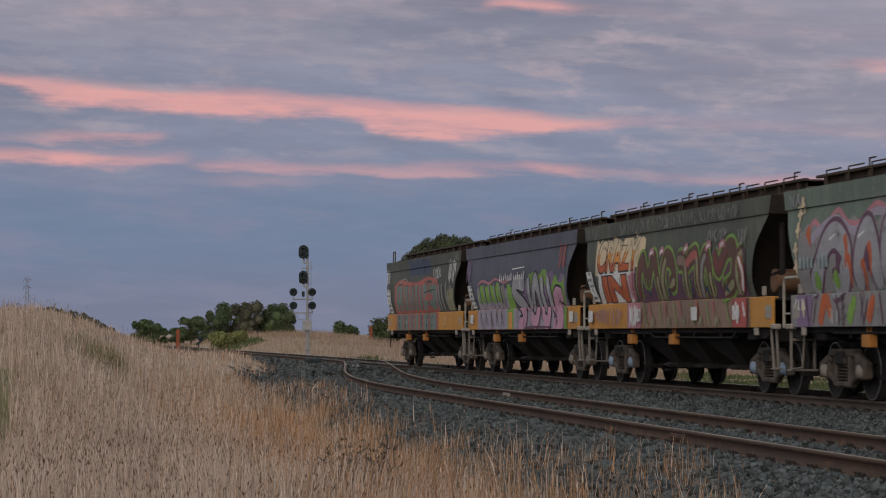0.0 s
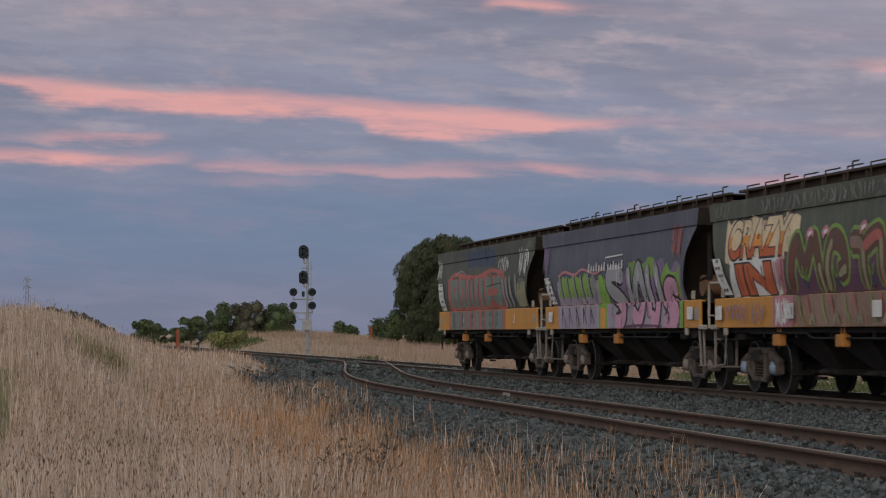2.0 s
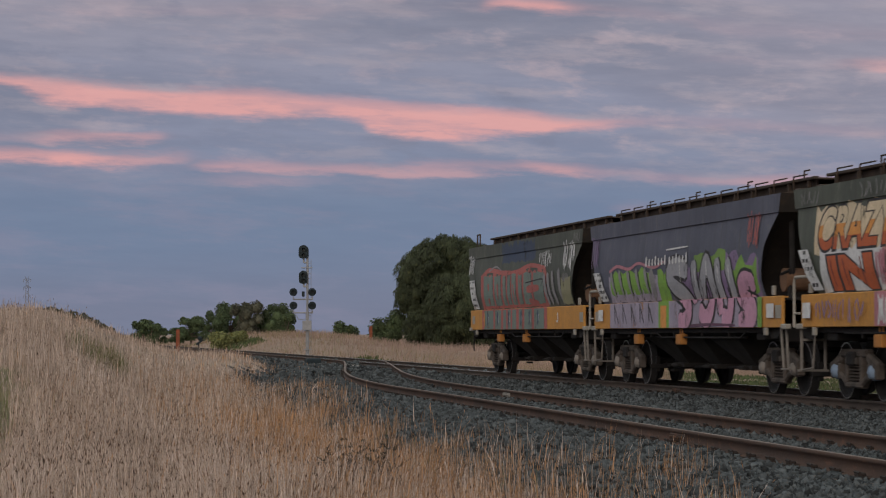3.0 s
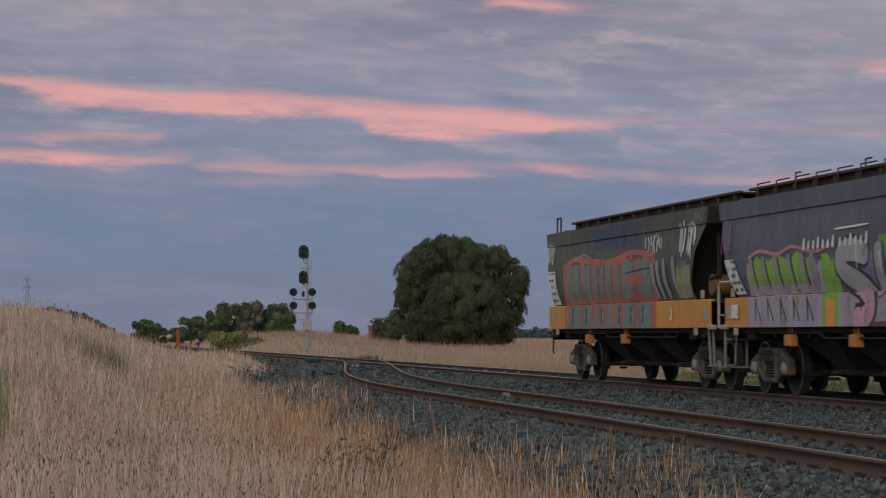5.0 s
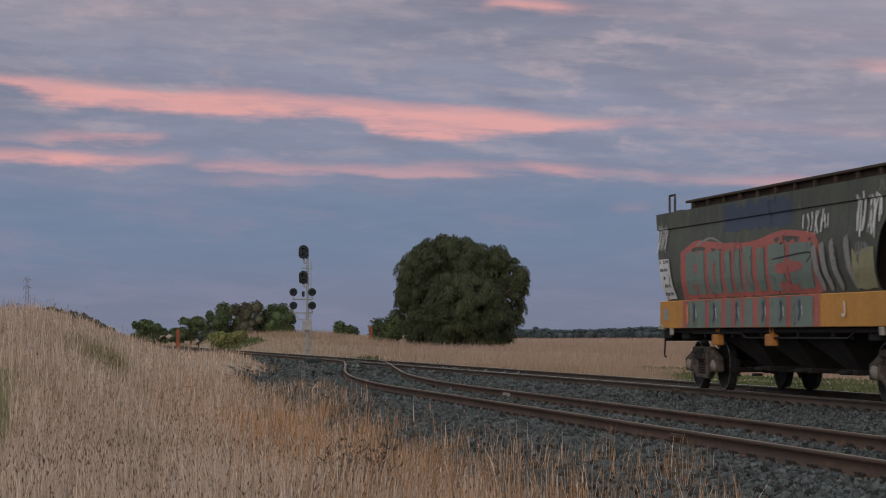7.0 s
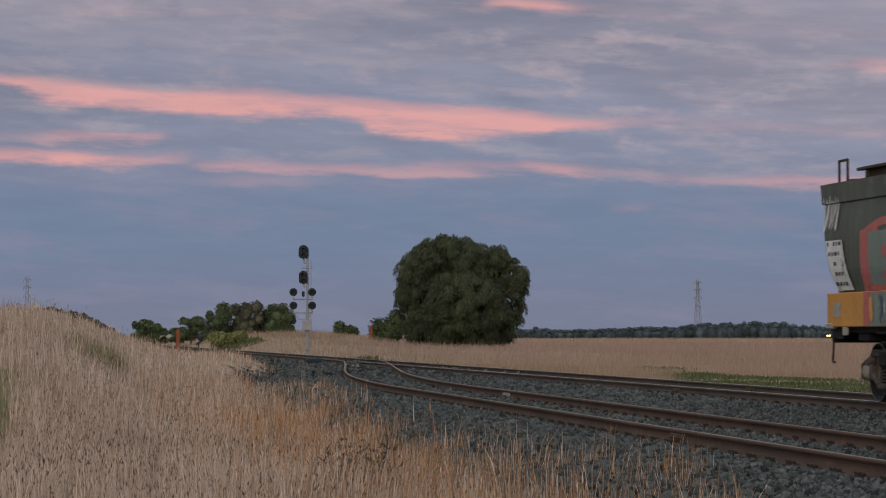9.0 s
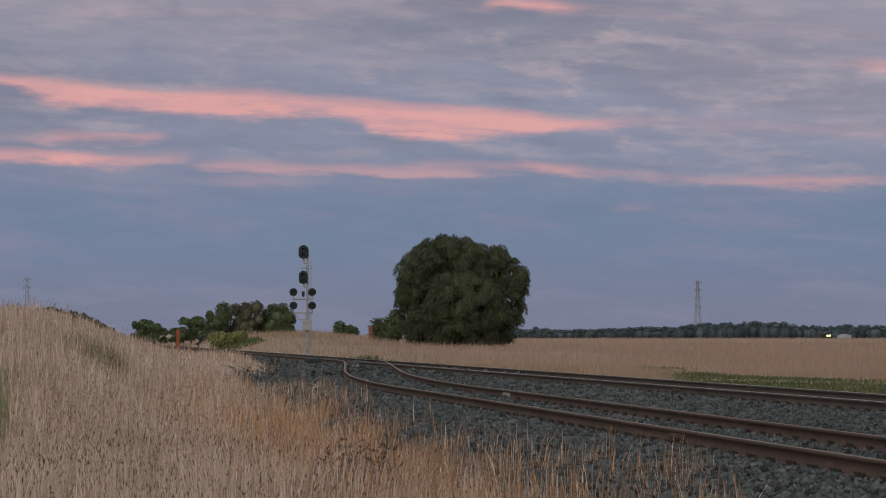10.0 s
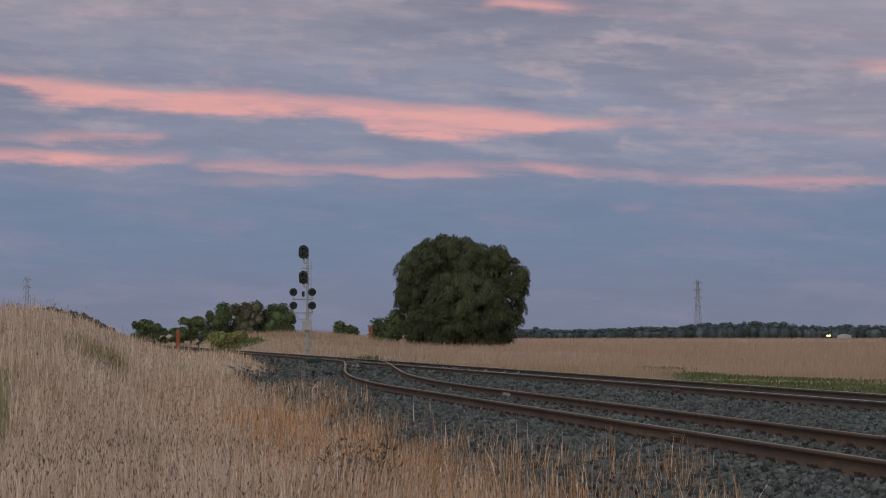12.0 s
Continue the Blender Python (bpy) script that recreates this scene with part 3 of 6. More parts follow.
def sideframe(s):
    """Cast side frame of a three-piece bogie, at side s."""
    bm = bmesh.new()
    x = s * 1.02
    # frame pieces round the openings
    box(bm, x, 0, 0.745, 0.15, 1.25, 0.13, 0.03)
    box(bm, x, 0, 0.245, 0.15, 0.80, 0.10, 0.03)
    for k in (-1, 1):
        box(bm, x, k * 0.34, 0.49, 0.14, 0.12, 0.44, 0.025)
        box(bm, x, k * 0.86, 0.60, 0.15, 0.56, 0.17, 0.04, Matrix.Rotation(k * -0.30, 4, "X"))
        box(bm, x, k * 0.56, 0.36, 0.14, 0.48, 0.11, 0.03, Matrix.Rotation(k * 0.42, 4, "X"))
        box(bm, x, k * 0.70, 0.46, 0.14, 0.10, 0.26, 0.02)
        box(bm, x, k * 1.06, 0.46, 0.15, 0.10, 0.24, 0.02)
    return bm


def coil(bm, x, y, z0, z1, r, wire, turns):
    n = turns * 8
    ring = []
    for i in range(n + 1):
        a = i / 8 * 2 * math.pi
        c = Vector((x + r * math.cos(a), y + r * math.sin(a), z0 + (z1 - z0) * i / n))
        o = Vector((math.cos(a), math.sin(a), 0))
        ring.append([bm.verts.new(c + (o * math.cos(b) + Vector((0, 0, 1)) * math.sin(b)) * wire) for b in (0.8, 2.4, 3.9, 5.5)])
    for p, q in zip(ring, ring[1:]):
        for i in range(4):
            bm.faces.new((p[i], p[(i + 1) % 4], q[(i + 1) % 4], q[i]))


def lathe(bm, prof, n):
    """Turned body: prof of (along, radius), round the x axis."""
    rings = [[bm.verts.new((a, r * math.cos(2 * math.pi * i / n), r * math.sin(2 * math.pi * i / n))) for i in range(n)] for a, r in prof]
    fs = []
    for j, (p, q) in enumerate(zip(rings, rings[1:])):
        for i in range(n):
            f = bm.faces.new((p[i], p[(i + 1) % n], q[(i + 1) % n], q[i]))
            f.material_index = j
            fs.append(f)
    return fs


CACHE = {}


def shared(key, make, mats, name, parent, at=(0, 0, 0), smooth=False, label=""):
    """A part on a mesh that alike parts share."""
    if key not in CACHE:
        ob = part(name, make(), mats, parent, label, smooth)
        CACHE[key] = ob.data
    else:
        ob = new(name, CACHE[key])
        ob.parent = parent
        if label:
            tagged(ob, label)
    ob.location = at
    return ob


def wheel_mesh(s):
    bm = bmesh.new()
    prof = [(-0.005, 0.12), (0.03, 0.14), (0.015, 0.20), (0.0, 0.36), (-0.01, 0.385), (-0.055, 0.395), (-0.062, 0.435), (-0.060, 0.455), (0.045, 0.465), (0.05, 0.50), (0.075, 0.50), (0.08, 0.40), (0.05, 0.37), (0.05, 0.20), (0.09, 0.14), (0.09, 0.10)]
    fs = lathe(bm, [(a * -s, r) for a, r in prof], 40)
    for f in fs:
        f.material_index = 1 if f.material_index == 6 else 0
    bmesh.ops.recalc_face_normals(bm, faces=bm.faces)
    return bm


def running_gear(top, caps):
    for k in (-1, 1):
        by = k * 5.35 - 0.34
        for s in (-1, 1):
            shared(("frame", s), lambda: sideframe(s), M["bogie"], "bogie_side_frame", top, (0, by, 0))

            def springs():
                bm = bmesh.new()
                for yy in (-0.16, 0.0, 0.16):
                    coil(bm, s * 1.02, yy, 0.30, 0.56, 0.065, 0.016, 5)
                box(bm, s * 1.02, 0, 0.62, 0.20, 0.46, 0.12, 0.02)
                return bm
            shared(("spring", s), springs, M["spring"], "bogie_spring", top, (0, by, 0))
            for j in (-1, 1):
                def cap():
                    bm = bmesh.new()
                    lathe(bm, [(s * 0.93, 0.13), (s * 1.06, 0.135), (s * 1.08, 0.11), (s * 1.12, 0.10), (s * 1.13, 0.06), (s * 1.145, 0.045), (s * 1.147, 0.001)], 20)
                    bmesh.ops.recalc_face_normals(bm, faces=bm.faces)
                    for f in bm.faces:
                        f.material_index = 0
                    return bm
                shared(("cap", s, caps), cap, M[caps], "axle_bearing", top, (0, by + j * 0.875, WHEEL_R), True)

        def bolster():
            bm = bmesh.new()
            box(bm, 0, 0, 0.66, 2.3, 0.36, 0.22, 0.03)
            box(bm, 0, 0, 0.85, 0.9, 0.5, 0.2, 0.03)
            return bm
        shared("bolster", bolster, M["dark_steel"], "bogie_bolster", top, (0, by, 0))
        for j in (-1, 1):
            def beam():
                bm = bmesh.new()
                box(bm, 0, 0, 0.38, 1.9, 0.06, 0.09, 0.01)
                for s in (-1, 1):
                    box(bm, s * 0.78, -0.04 * j, 0.42, 0.09, 0.07, 0.32, 0.01)
                return bm
            shared(("beam", j), beam, M["dark_steel"], "brake_beam", top, (0, by + j * 1.45, 0))
        for j in (-1, 1):
            def axle():
                bm = bmesh.new()
                rod(bm, (-1.0, 0, 0), (1.0, 0, 0), 0.085, 14)
                return bm
            ax = shared("axle", axle, M["dark_steel"], "wheelset", top, (0, by + j * 0.875, WHEEL_R))
            wheelsets.append(ax)
            for s in (-1, 1):
                shared(("wheel", s), lambda: wheel_mesh(s), [M["wheel"], M["tread"]], "wheel", ax, (s * GAUGE / 2, 0, 0), True)


wheelsets = []


def underframe(top):
    def spine():
        bm = bmesh.new()
        box(bm, 0, 0, 1.0, 0.55, 13.6, 0.36, 0.02)
        for k in (-1, 1):
            box(bm, 0, k * 5.4, 1.04, 2.6, 0.5, 0.20, 0.02)
            box(bm, 0, k * 6.70, 1.03, 2.7, 0.12, 0.24, 0.02)
            prism(bm, [(k * 6.80, 1.155), (k * 6.80, 1.10), (k * 6.5, 0.97), (k * 6.2, 0.97), (k * 6.0, 1.155)], "x", -1.36, -1.32)
        for s in (-1, 1):
            box(bm, s * 1.30, 0, 1.11, 0.10, 13.5, 0.09, 0.01)
        return bm
    shared("spine", spine, M["dark_steel"], "underframe", top)

    for yc in (-2.35, 0.0, 2.35):
        def chute():
            bm = bmesh.new()
            hi = [bm.verts.new(p) for p in ((-1.28, -1.15, 1.14), (1.28, -1.15, 1.14), (1.28, 1.15, 1.14), (-1.28, 1.15, 1.14))]
            lo = [bm.verts.new(p) for p in ((-0.55, -0.36, 0.46), (0.55, -0.36, 0.46), (0.55, 0.36, 0.46), (-0.55, 0.36, 0.46))]
            for i in range(4):
                bm.faces.new((hi[i], hi[(i + 1) % 4], lo[(i + 1) % 4], lo[i]))
            bm.faces.new(lo)
            bm.faces.new(hi[::-1])
            bmesh.ops.recalc_face_normals(bm, faces=bm.faces)
            box(bm, 0, 0, 0.42, 1.35, 0.85, 0.09, 0.01)
            box(bm, -0.72, 0, 0.42, 0.10, 0.5, 0.05, 0.01)
            return bm
        shared("chute", chute, M["chute"], "discharge_chute", top, (0, yc, 0))
    for yc in (2.9, -0.4):
        def bracket():
            bm = bmesh.new()
            box(bm, -1.36, 0, 0.94, 0.14, 0.36, 0.20, 0.015)
            box(bm, -1.34, -0.06, 1.08, 0.05, 0.06, 0.16, 0.008)
            box(bm, -1.34, 0.10, 1.08, 0.05, 0.06, 0.16, 0.008)
            return bm
        shared("bracket", bracket, M["orange_bracket"], "chute_bracket", top, (0, yc, 0), label="orange painted bracket")
    def gear():
        bm = bmesh.new()
        pipe(bm, [(-1.15, 4.1, 0.98), (-1.15, -4.1, 0.98)], 0.022)
        pipe(bm, [(-1.36, 4.6, 1.06), (-1.36, 1.4, 1.06), (-1.36, 1.1, 0.98), (-1.36, -4.4, 0.98), (-1.36, -4.7, 1.08)], 0.018)
        for y in (3.8, 2.0, 0.2, -1.8, -3.6):
            box(bm, -1.34, y, 1.05, 0.04, 0.05, 0.14, 0.006)
        pipe(bm, [(-0.5, 4.0, 0.42), (-0.5, 2.7, 0.36), (-0.4, 1.2, 0.40), (-0.5, -4.0, 0.42)], 0.03)
        box(bm, -0.55, 3.6, 0.40, 0.1, 0.5, 0.06, 0.01)
        box(bm, -0.55, 3.1, 0.30, 0.12, 0.3, 0.05, 0.01)
        for y in (-3.4, 3.4):
            box(bm, -0.4, y, 0.62, 0.08, 0.3, 0.3, 0.02)
        return bm
    shared("gear", gear, M["dark_steel"], "brake_rigging", top)

    def coupler():
        bm = bmesh.new()
        box(bm, 0, k * 7.12, 0.88, 0.22, 0.5, 0.24, 0.04)
        box(bm, 0.06, k * 7.33, 0.88, 0.3, 0.16, 0.28, 0.05)
        return bm

    def hose():
        bm = bmesh.new()
        pipe(bm, [(0.3, k * 6.98, 0.95), (0.34, k * 7.15, 0.6), (0.3, k * 7.36, 0.62)], 0.025)
        return bm
    for k in (-1, 1):
        shared(("coupler", k), coupler, M["dark_steel"], "coupler", top)
        shared(("hose", k), hose, M["dark_steel"], "brake_hose", top)


def end_fittings(top, last):
    for k in (1, -1):
        def hoop():
            bm = bmesh.new()
            x = -1.51
            pts = [(x, 6.68, 1.15), (x, 6.68, 1.88), (x, 6.65, 1.94), (x, 6.59, 1.97), (x, 5.95, 1.97)]
            pipe(bm, pts, 0.026)
            rod(bm, (x, 6.68, 1.38), (x, 6.38, 1.38), 0.018)
            return bm
        if not (last and k == 1) and k == 1:
            shared(("hoop", k), hoop, M["cream"], "handrail", top)

        def ladder():
            bm = bmesh.new()
            x = -1.38
            if k < 0:
                rod(bm, (x, -6.84, 1.16), (x, -6.98, 0.46), 0.024)
                rod(bm, (x, -7.12, 1.16), (x, -7.24, 0.46), 0.024)
                box(bm, x, -7.12, 0.46, 0.10, 0.32, 0.03, 0.006)
                return bm
            # a frame of two uprights across the wagon's end, with a tread
            for xx in (-1.42, -1.02):
                box(bm, xx, 6.58, 0.80, 0.045, 0.03, 0.74, 0.006)
            box(bm, -1.22, 6.58, 0.95, 0.40, 0.03, 0.045, 0.006)
            box(bm, -1.22, 6.60, 0.45, 0.50, 0.14, 0.035, 0.006)
            rod(bm, (-1.42, 6.58, 0.46), (-1.40, 6.05, 0.50), 0.016)
            rod(bm, (-1.40, 6.05, 0.50), (-1.38, 5.98, 1.12), 0.016)
            return bm

        def step():
            bm = bmesh.new()
            pipe(bm, [(-1.38, 6.55, 1.0), (-1.38, 6.62, 0.62), (-1.38, 6.52, 0.60)], 0.018)
            return bm
        if last and k == 1:
            shared("step", step, M["dark_steel"], "shunters_step", top)
        else:
            shared(("ladder", k), ladder, M["ladder"], "step_ladder", top)

        for nm, bx in (("label_holder", (-1.43, 6.05 if k > 0 else -6.6, 1.78, 0.05, 0.12, 0.16, 0.01)), ("corner_block", (-1.45, 6.50 if k > 0 else -7.32, 1.17, 0.10, 0.30, 0.09, 0.015)), ("jacking_lug", (-1.45, k * 6.0 - 0.2, 1.09, 0.05, 0.16, 0.13, 0.01))):
            def lug():
                bm = bmesh.new()
                box(bm, *bx)
                return bm
            shared((nm, k), lug, M["cream"], nm, top)

        def plate():
            bm = bmesh.new()
            box(bm, -1.476, k * 6.55 - 0.42, 1.42, 0.006, 0.34, 0.22)
            return bm
        shared(("plate", k), plate, M["cream"], "notice_plate", top)

    def tank():
        bm = bmesh.new()
        rod(bm, (-1.22, -6.46, 1.96), (0.9, -6.46, 1.96), 0.20, 20)
        for x in (-0.5, 0.5):
            box(bm, x, -6.42, 1.72, 0.06, 0.3, 0.3, 0.01)
        return bm
    shared("tank", tank, M["brown_tank"], "air_tank", top, label="rust-brown air tank")

    for k in (-1, 1):
        for x in (-1.1, 1.1):
            def stanchion():
                bm = bmesh.new()
                rod(bm, (0, 0, 1.66), (0, -0.05 * k, 3.3), 0.05)
                return bm
            shared(("stanchion", k), stanchion, M["dark_steel"], "end_stanchion", top, (x, k * 6.45 - 0.15, 0))

        def deck():
            bm = bmesh.new()
            box(bm, 0, 0, 1.64, 2.7, 0.4, 0.05, 0.01)
            return bm
        shared("deck", deck, M["dark_steel"], "end_platform", top, (0, k * 6.45 - 0.2, 0))

    def brake():
        bm = bmesh.new()
        rod(bm, (-1.15, -6.6, 1.62), (-1.15, -6.6, 2.15), 0.04)
        rod(bm, (-1.15, -6.58, 2.12), (-1.35, -6.75, 2.05), 0.025)
        return bm
    shared("brake", brake, M["dark_steel"], "handbrake_lever", top)


def wagon(body_mat, sill_mat, rails, last, caps):
    top = new("grain_wagon")
    bm = bmesh.new()
    rings = []
    for (z, w), (_, a), (_, b) in zip(SIDE, NEAR, TAIL if last else FAR):
        slope = 0.05 if z > 3.0 else 0.05 + 0.55 * (3.1 - z)
        p, q, e = -a + slope, b - slope, w * 0.86
        rings.append([bm.verts.new(v) for v in ((-w, -a, z), (-e, p, z), (e, p, z), (w, -a, z), (w, b, z), (e, q, z), (-e, q, z), (-w, b, z))])
    for a, b in zip(rings, rings[1:]):
        for i in range(8):
            f = bm.faces.new((a[i], a[(i + 1) % 8], b[(i + 1) % 8], b[i]))
            f.material_index = 0 if i in (3, 7) else 1
    bm.faces.new(rings[-1])
    bm.faces.new(rings[0][::-1])
    bmesh.ops.recalc_face_normals(bm, faces=bm.faces)
    part("hopper_body", bm, [body_mat, M["end_brown"]], top)

    def roof():
        bm = bmesh.new()
        prism(bm, [(-1.44, 3.405), (1.44, 3.405), (0.84, 3.50), (-0.84, 3.50)], "y", -7.05, 6.80)
        for s in (-1, 1):
            box(bm, s * 0.80, 0, 3.67, 0.10, 14.0, 0.05, 0.01)
            for i in range(13):
                box(bm, s * 0.80, -6.6 + 1.1 * i, 3.57, 0.06, 0.06, 0.16)
            box(bm, s * 0.72, 0, 3.57, 0.03, 13.6, 0.15)
        box(bm, 0, 0, 3.665, 1.48, 13.8, 0.03)
        for k in (-1, 1):
            box(bm, 0, k * 6.75 - 0.12, 3.42, 2.2, 0.3, 0.14, 0.02)
        return bm
    shared("roof", roof, M["roof"], "roof", top)
    if rails:
        for i in range(12):
            def walk_rail():
                bm = bmesh.new()
                pipe(bm, [(-0.86, 0, 3.48), (-0.86, 0, 3.74), (-0.86, -0.75, 3.74)], 0.013, 6)
                return bm
            shared("walk_rail", walk_rail, M["roof"], "roof_grab_rail", top, (0, 6.4 - 1.12 * i, 0))
        for y in (5.3, 1.6, -2.0, -5.4):
            def lever():
                bm = bmesh.new()
                pipe(bm, [(-0.5, 0, 3.66), (-0.5, 0, 3.88), (-0.5, -0.3, 3.88)], 0.015, 6)
                return bm
            shared("lever", lever, M["roof"], "hatch_lever", top, (0, y, 0))
    else:
        def end_hoop():
            bm = bmesh.new()
            for y in (6.1, 6.5):
                rod(bm, (-1.30, y, 3.38), (-1.30, y, 3.76), 0.022, 6)
            rod(bm, (-1.30, 6.1, 3.76), (-1.30, 6.5, 3.76), 0.022, 6)
            return bm
        part("roof_ladder_hoop", end_hoop(), M["roof"], top)
    for s in (-1, 1):
        bm = bmesh.new()
        far = 6.62 if last else 6.44
        box(bm, s * 1.44, (far - 7.16) / 2, 1.42, 0.06, far + 7.16, 0.53, 0.012)
        box(bm, s * 1.40, (far - 7.16) / 2, 1.665, 0.11, far + 7.14, 0.034, 0.008)
        part("side_sill", bm, sill_mat, top)
    underframe(top)
    running_gear(top, caps)
    end_fittings(top, last)
    return top


def data_panel(g, y0, y1, z0, z1, seed, tilt=0.9):
    """White stencilled panel whose small print cannot be read."""
    r = random.Random(seed)
    g.lay([((y0, z0), (y1, z0), (y1 + tilt * (z1 - z0), z1), (y0 + tilt * (z1 - z0), z1))], M["white"], "data_panel")
    rows = 5
    for i in range(rows):
        z = z1 - (z1 - z0) * (i + 0.35) / rows
        shift = tilt * (z - z0)
        y = y0 - 0.06 + shift
        while y > y1 + 0.12 + shift:
            w = r.uniform(0.06, 0.14)
            if r.random() < 0.75:
                g.lay([((y, z - 0.03), (y - w, z - 0.03), (y - w, z + 0.03), (y, z + 0.03))], M["black"], "panel_print")
            y -= w + 0.05


def art_last(top):
    g = Sheet(top)
    g.block(2.2, -1.9, 2.86, 3.38, M["navy"], 0.14, 1)
    g.block(5.0, -3.35, 1.70, 2.60, M["coral"], 0.09, 3)
    g.block(4.9, -3.35, 1.165, 1.68, M["coral"], 0.0, 2)
    g.stroke([(4.9, 2.56), (4.0, 2.72), (3.0, 2.68), (1.6, 2.60), (0.2, 2.60), (-1.4, 2.72), (-3.2, 2.62)], 0.13, M["coral"], 0.10)
    g.stroke([(3.9, 2.70), (3.0, 2.80), (2.2, 2.68)], 0.05, M["ash"], 0.03)
    # fat upright letters, each from its near to its far edge
    columns = ((4.62, 3.30), (3.12, 2.24), (2.02, 1.58), (1.42, 0.98), (0.84, 0.28), (0.02, -0.46), (-0.66, -1.62), (-1.84, -3.05))
    for i, (a, b) in enumerate(columns):
        g.block(a, b, 1.78, 2.56 - 0.02 * (i % 3), M["teal"], 0.04, 20 + i)
        g.block(a - 0.03, b + 0.03, 1.165, 1.66, M["teal"], 0.0, 40 + i)
    for a, b in columns:
        g.stroke([(b + 0.04, 2.54), (b + 0.02, 2.1), (b + 0.05, 1.80)], 0.035, M["black"], 0.02)
    # counters and bars of the letters
    g.stroke([(3.95, 2.36), (3.88, 2.18)], 0.20, M["coral"], 0.14)
    g.stroke([(3.95, 1.98), (3.90, 1.82)], 0.22, M["coral"], 0.14)
    g.stroke([(2.70, 2.34), (2.66, 1.95)], 0.16, M["coral"], 0.12)
    g.stroke([(0.66, 2.30), (0.50, 1.86)], 0.10, M["coral"], 0.06)
    g.stroke([(-0.2, 2.40), (-0.24, 2.34)], 0.12, M["coral"])
    g.stroke([(-1.05, 2.14), (-2.5, 2.16)], 0.20, M["coral"], 0.16)
    g.stroke([(-1.66, 2.34), (-1.76, 1.90)], 0.20, M["coral"], 0.24)
    g.stroke([(-1.2, 1.86), (-2.3, 1.80)], 0.14, M["coral"], 0.10)
    g.stroke([(-0.9, 2.30), (-2.9, 2.36), (-2.75, 2.20)], 0.03, M["black"])
    for i, y in enumerate((4.1, 2.75, 1.3, -0.3, -1.3, -2.3)):
        g.stroke([(y, 1.60), (y - 0.08, 1.42), (y + 0.05, 1.26)], 0.15, M["navy"], 0.06)
        g.stroke([(y - 0.14, 1.52), (y - 0.18, 1.34)], 0.05, M["white"], 0.03)
    g.stroke([(4.55, 1.60), (4.50, 1.24)], 0.14, M["amber"])
    # the older grey piece behind
    for i, y in enumerate((-3.25, -3.65, -4.15, -4.85)):
        g.stroke([(y + 0.15, 2.46 + 0.03 * i), (y, 2.1), (y - 0.28, 1.74)], 0.26, M["ash"], 0.16)
        g.stroke([(y - 0.06, 2.42), (y - 0.2, 2.1), (y - 0.42, 1.74)], 0.05, M["black"], 0.03)
    g.block(-5.0, -6.0, 1.74, 2.3, M["olive"], 0.1, 6)
    g.scrawl(-2.5, 2.66, 1.4, 0.34, M["white"], 8, 5, 0.06)
    g.scrawl(-5.1, 2.52, 1.25, 0.66, M["white"], 7, 8, 0.085)
    g.scrawl(-5.1, 2.22, 0.7, 0.22, M["ash"], 5, 18, 0.05)
    g.scrawl(6.75, 2.62, 0.75, 0.55, M["white"], 8, 10, 0.045)
    g.scrawl(-6.2, 3.15, 0.7, 0.18, M["ash"], 5, 12, 0.04)
    g.stroke([(-4.6, 1.56), (-4.65, 1.36), (-4.5, 1.34)], 0.07, M["white"], 0.05, "tag")
    data_panel(g, 6.20, 5.42, 1.72, 2.50, 13, 0.46)
    g.done()


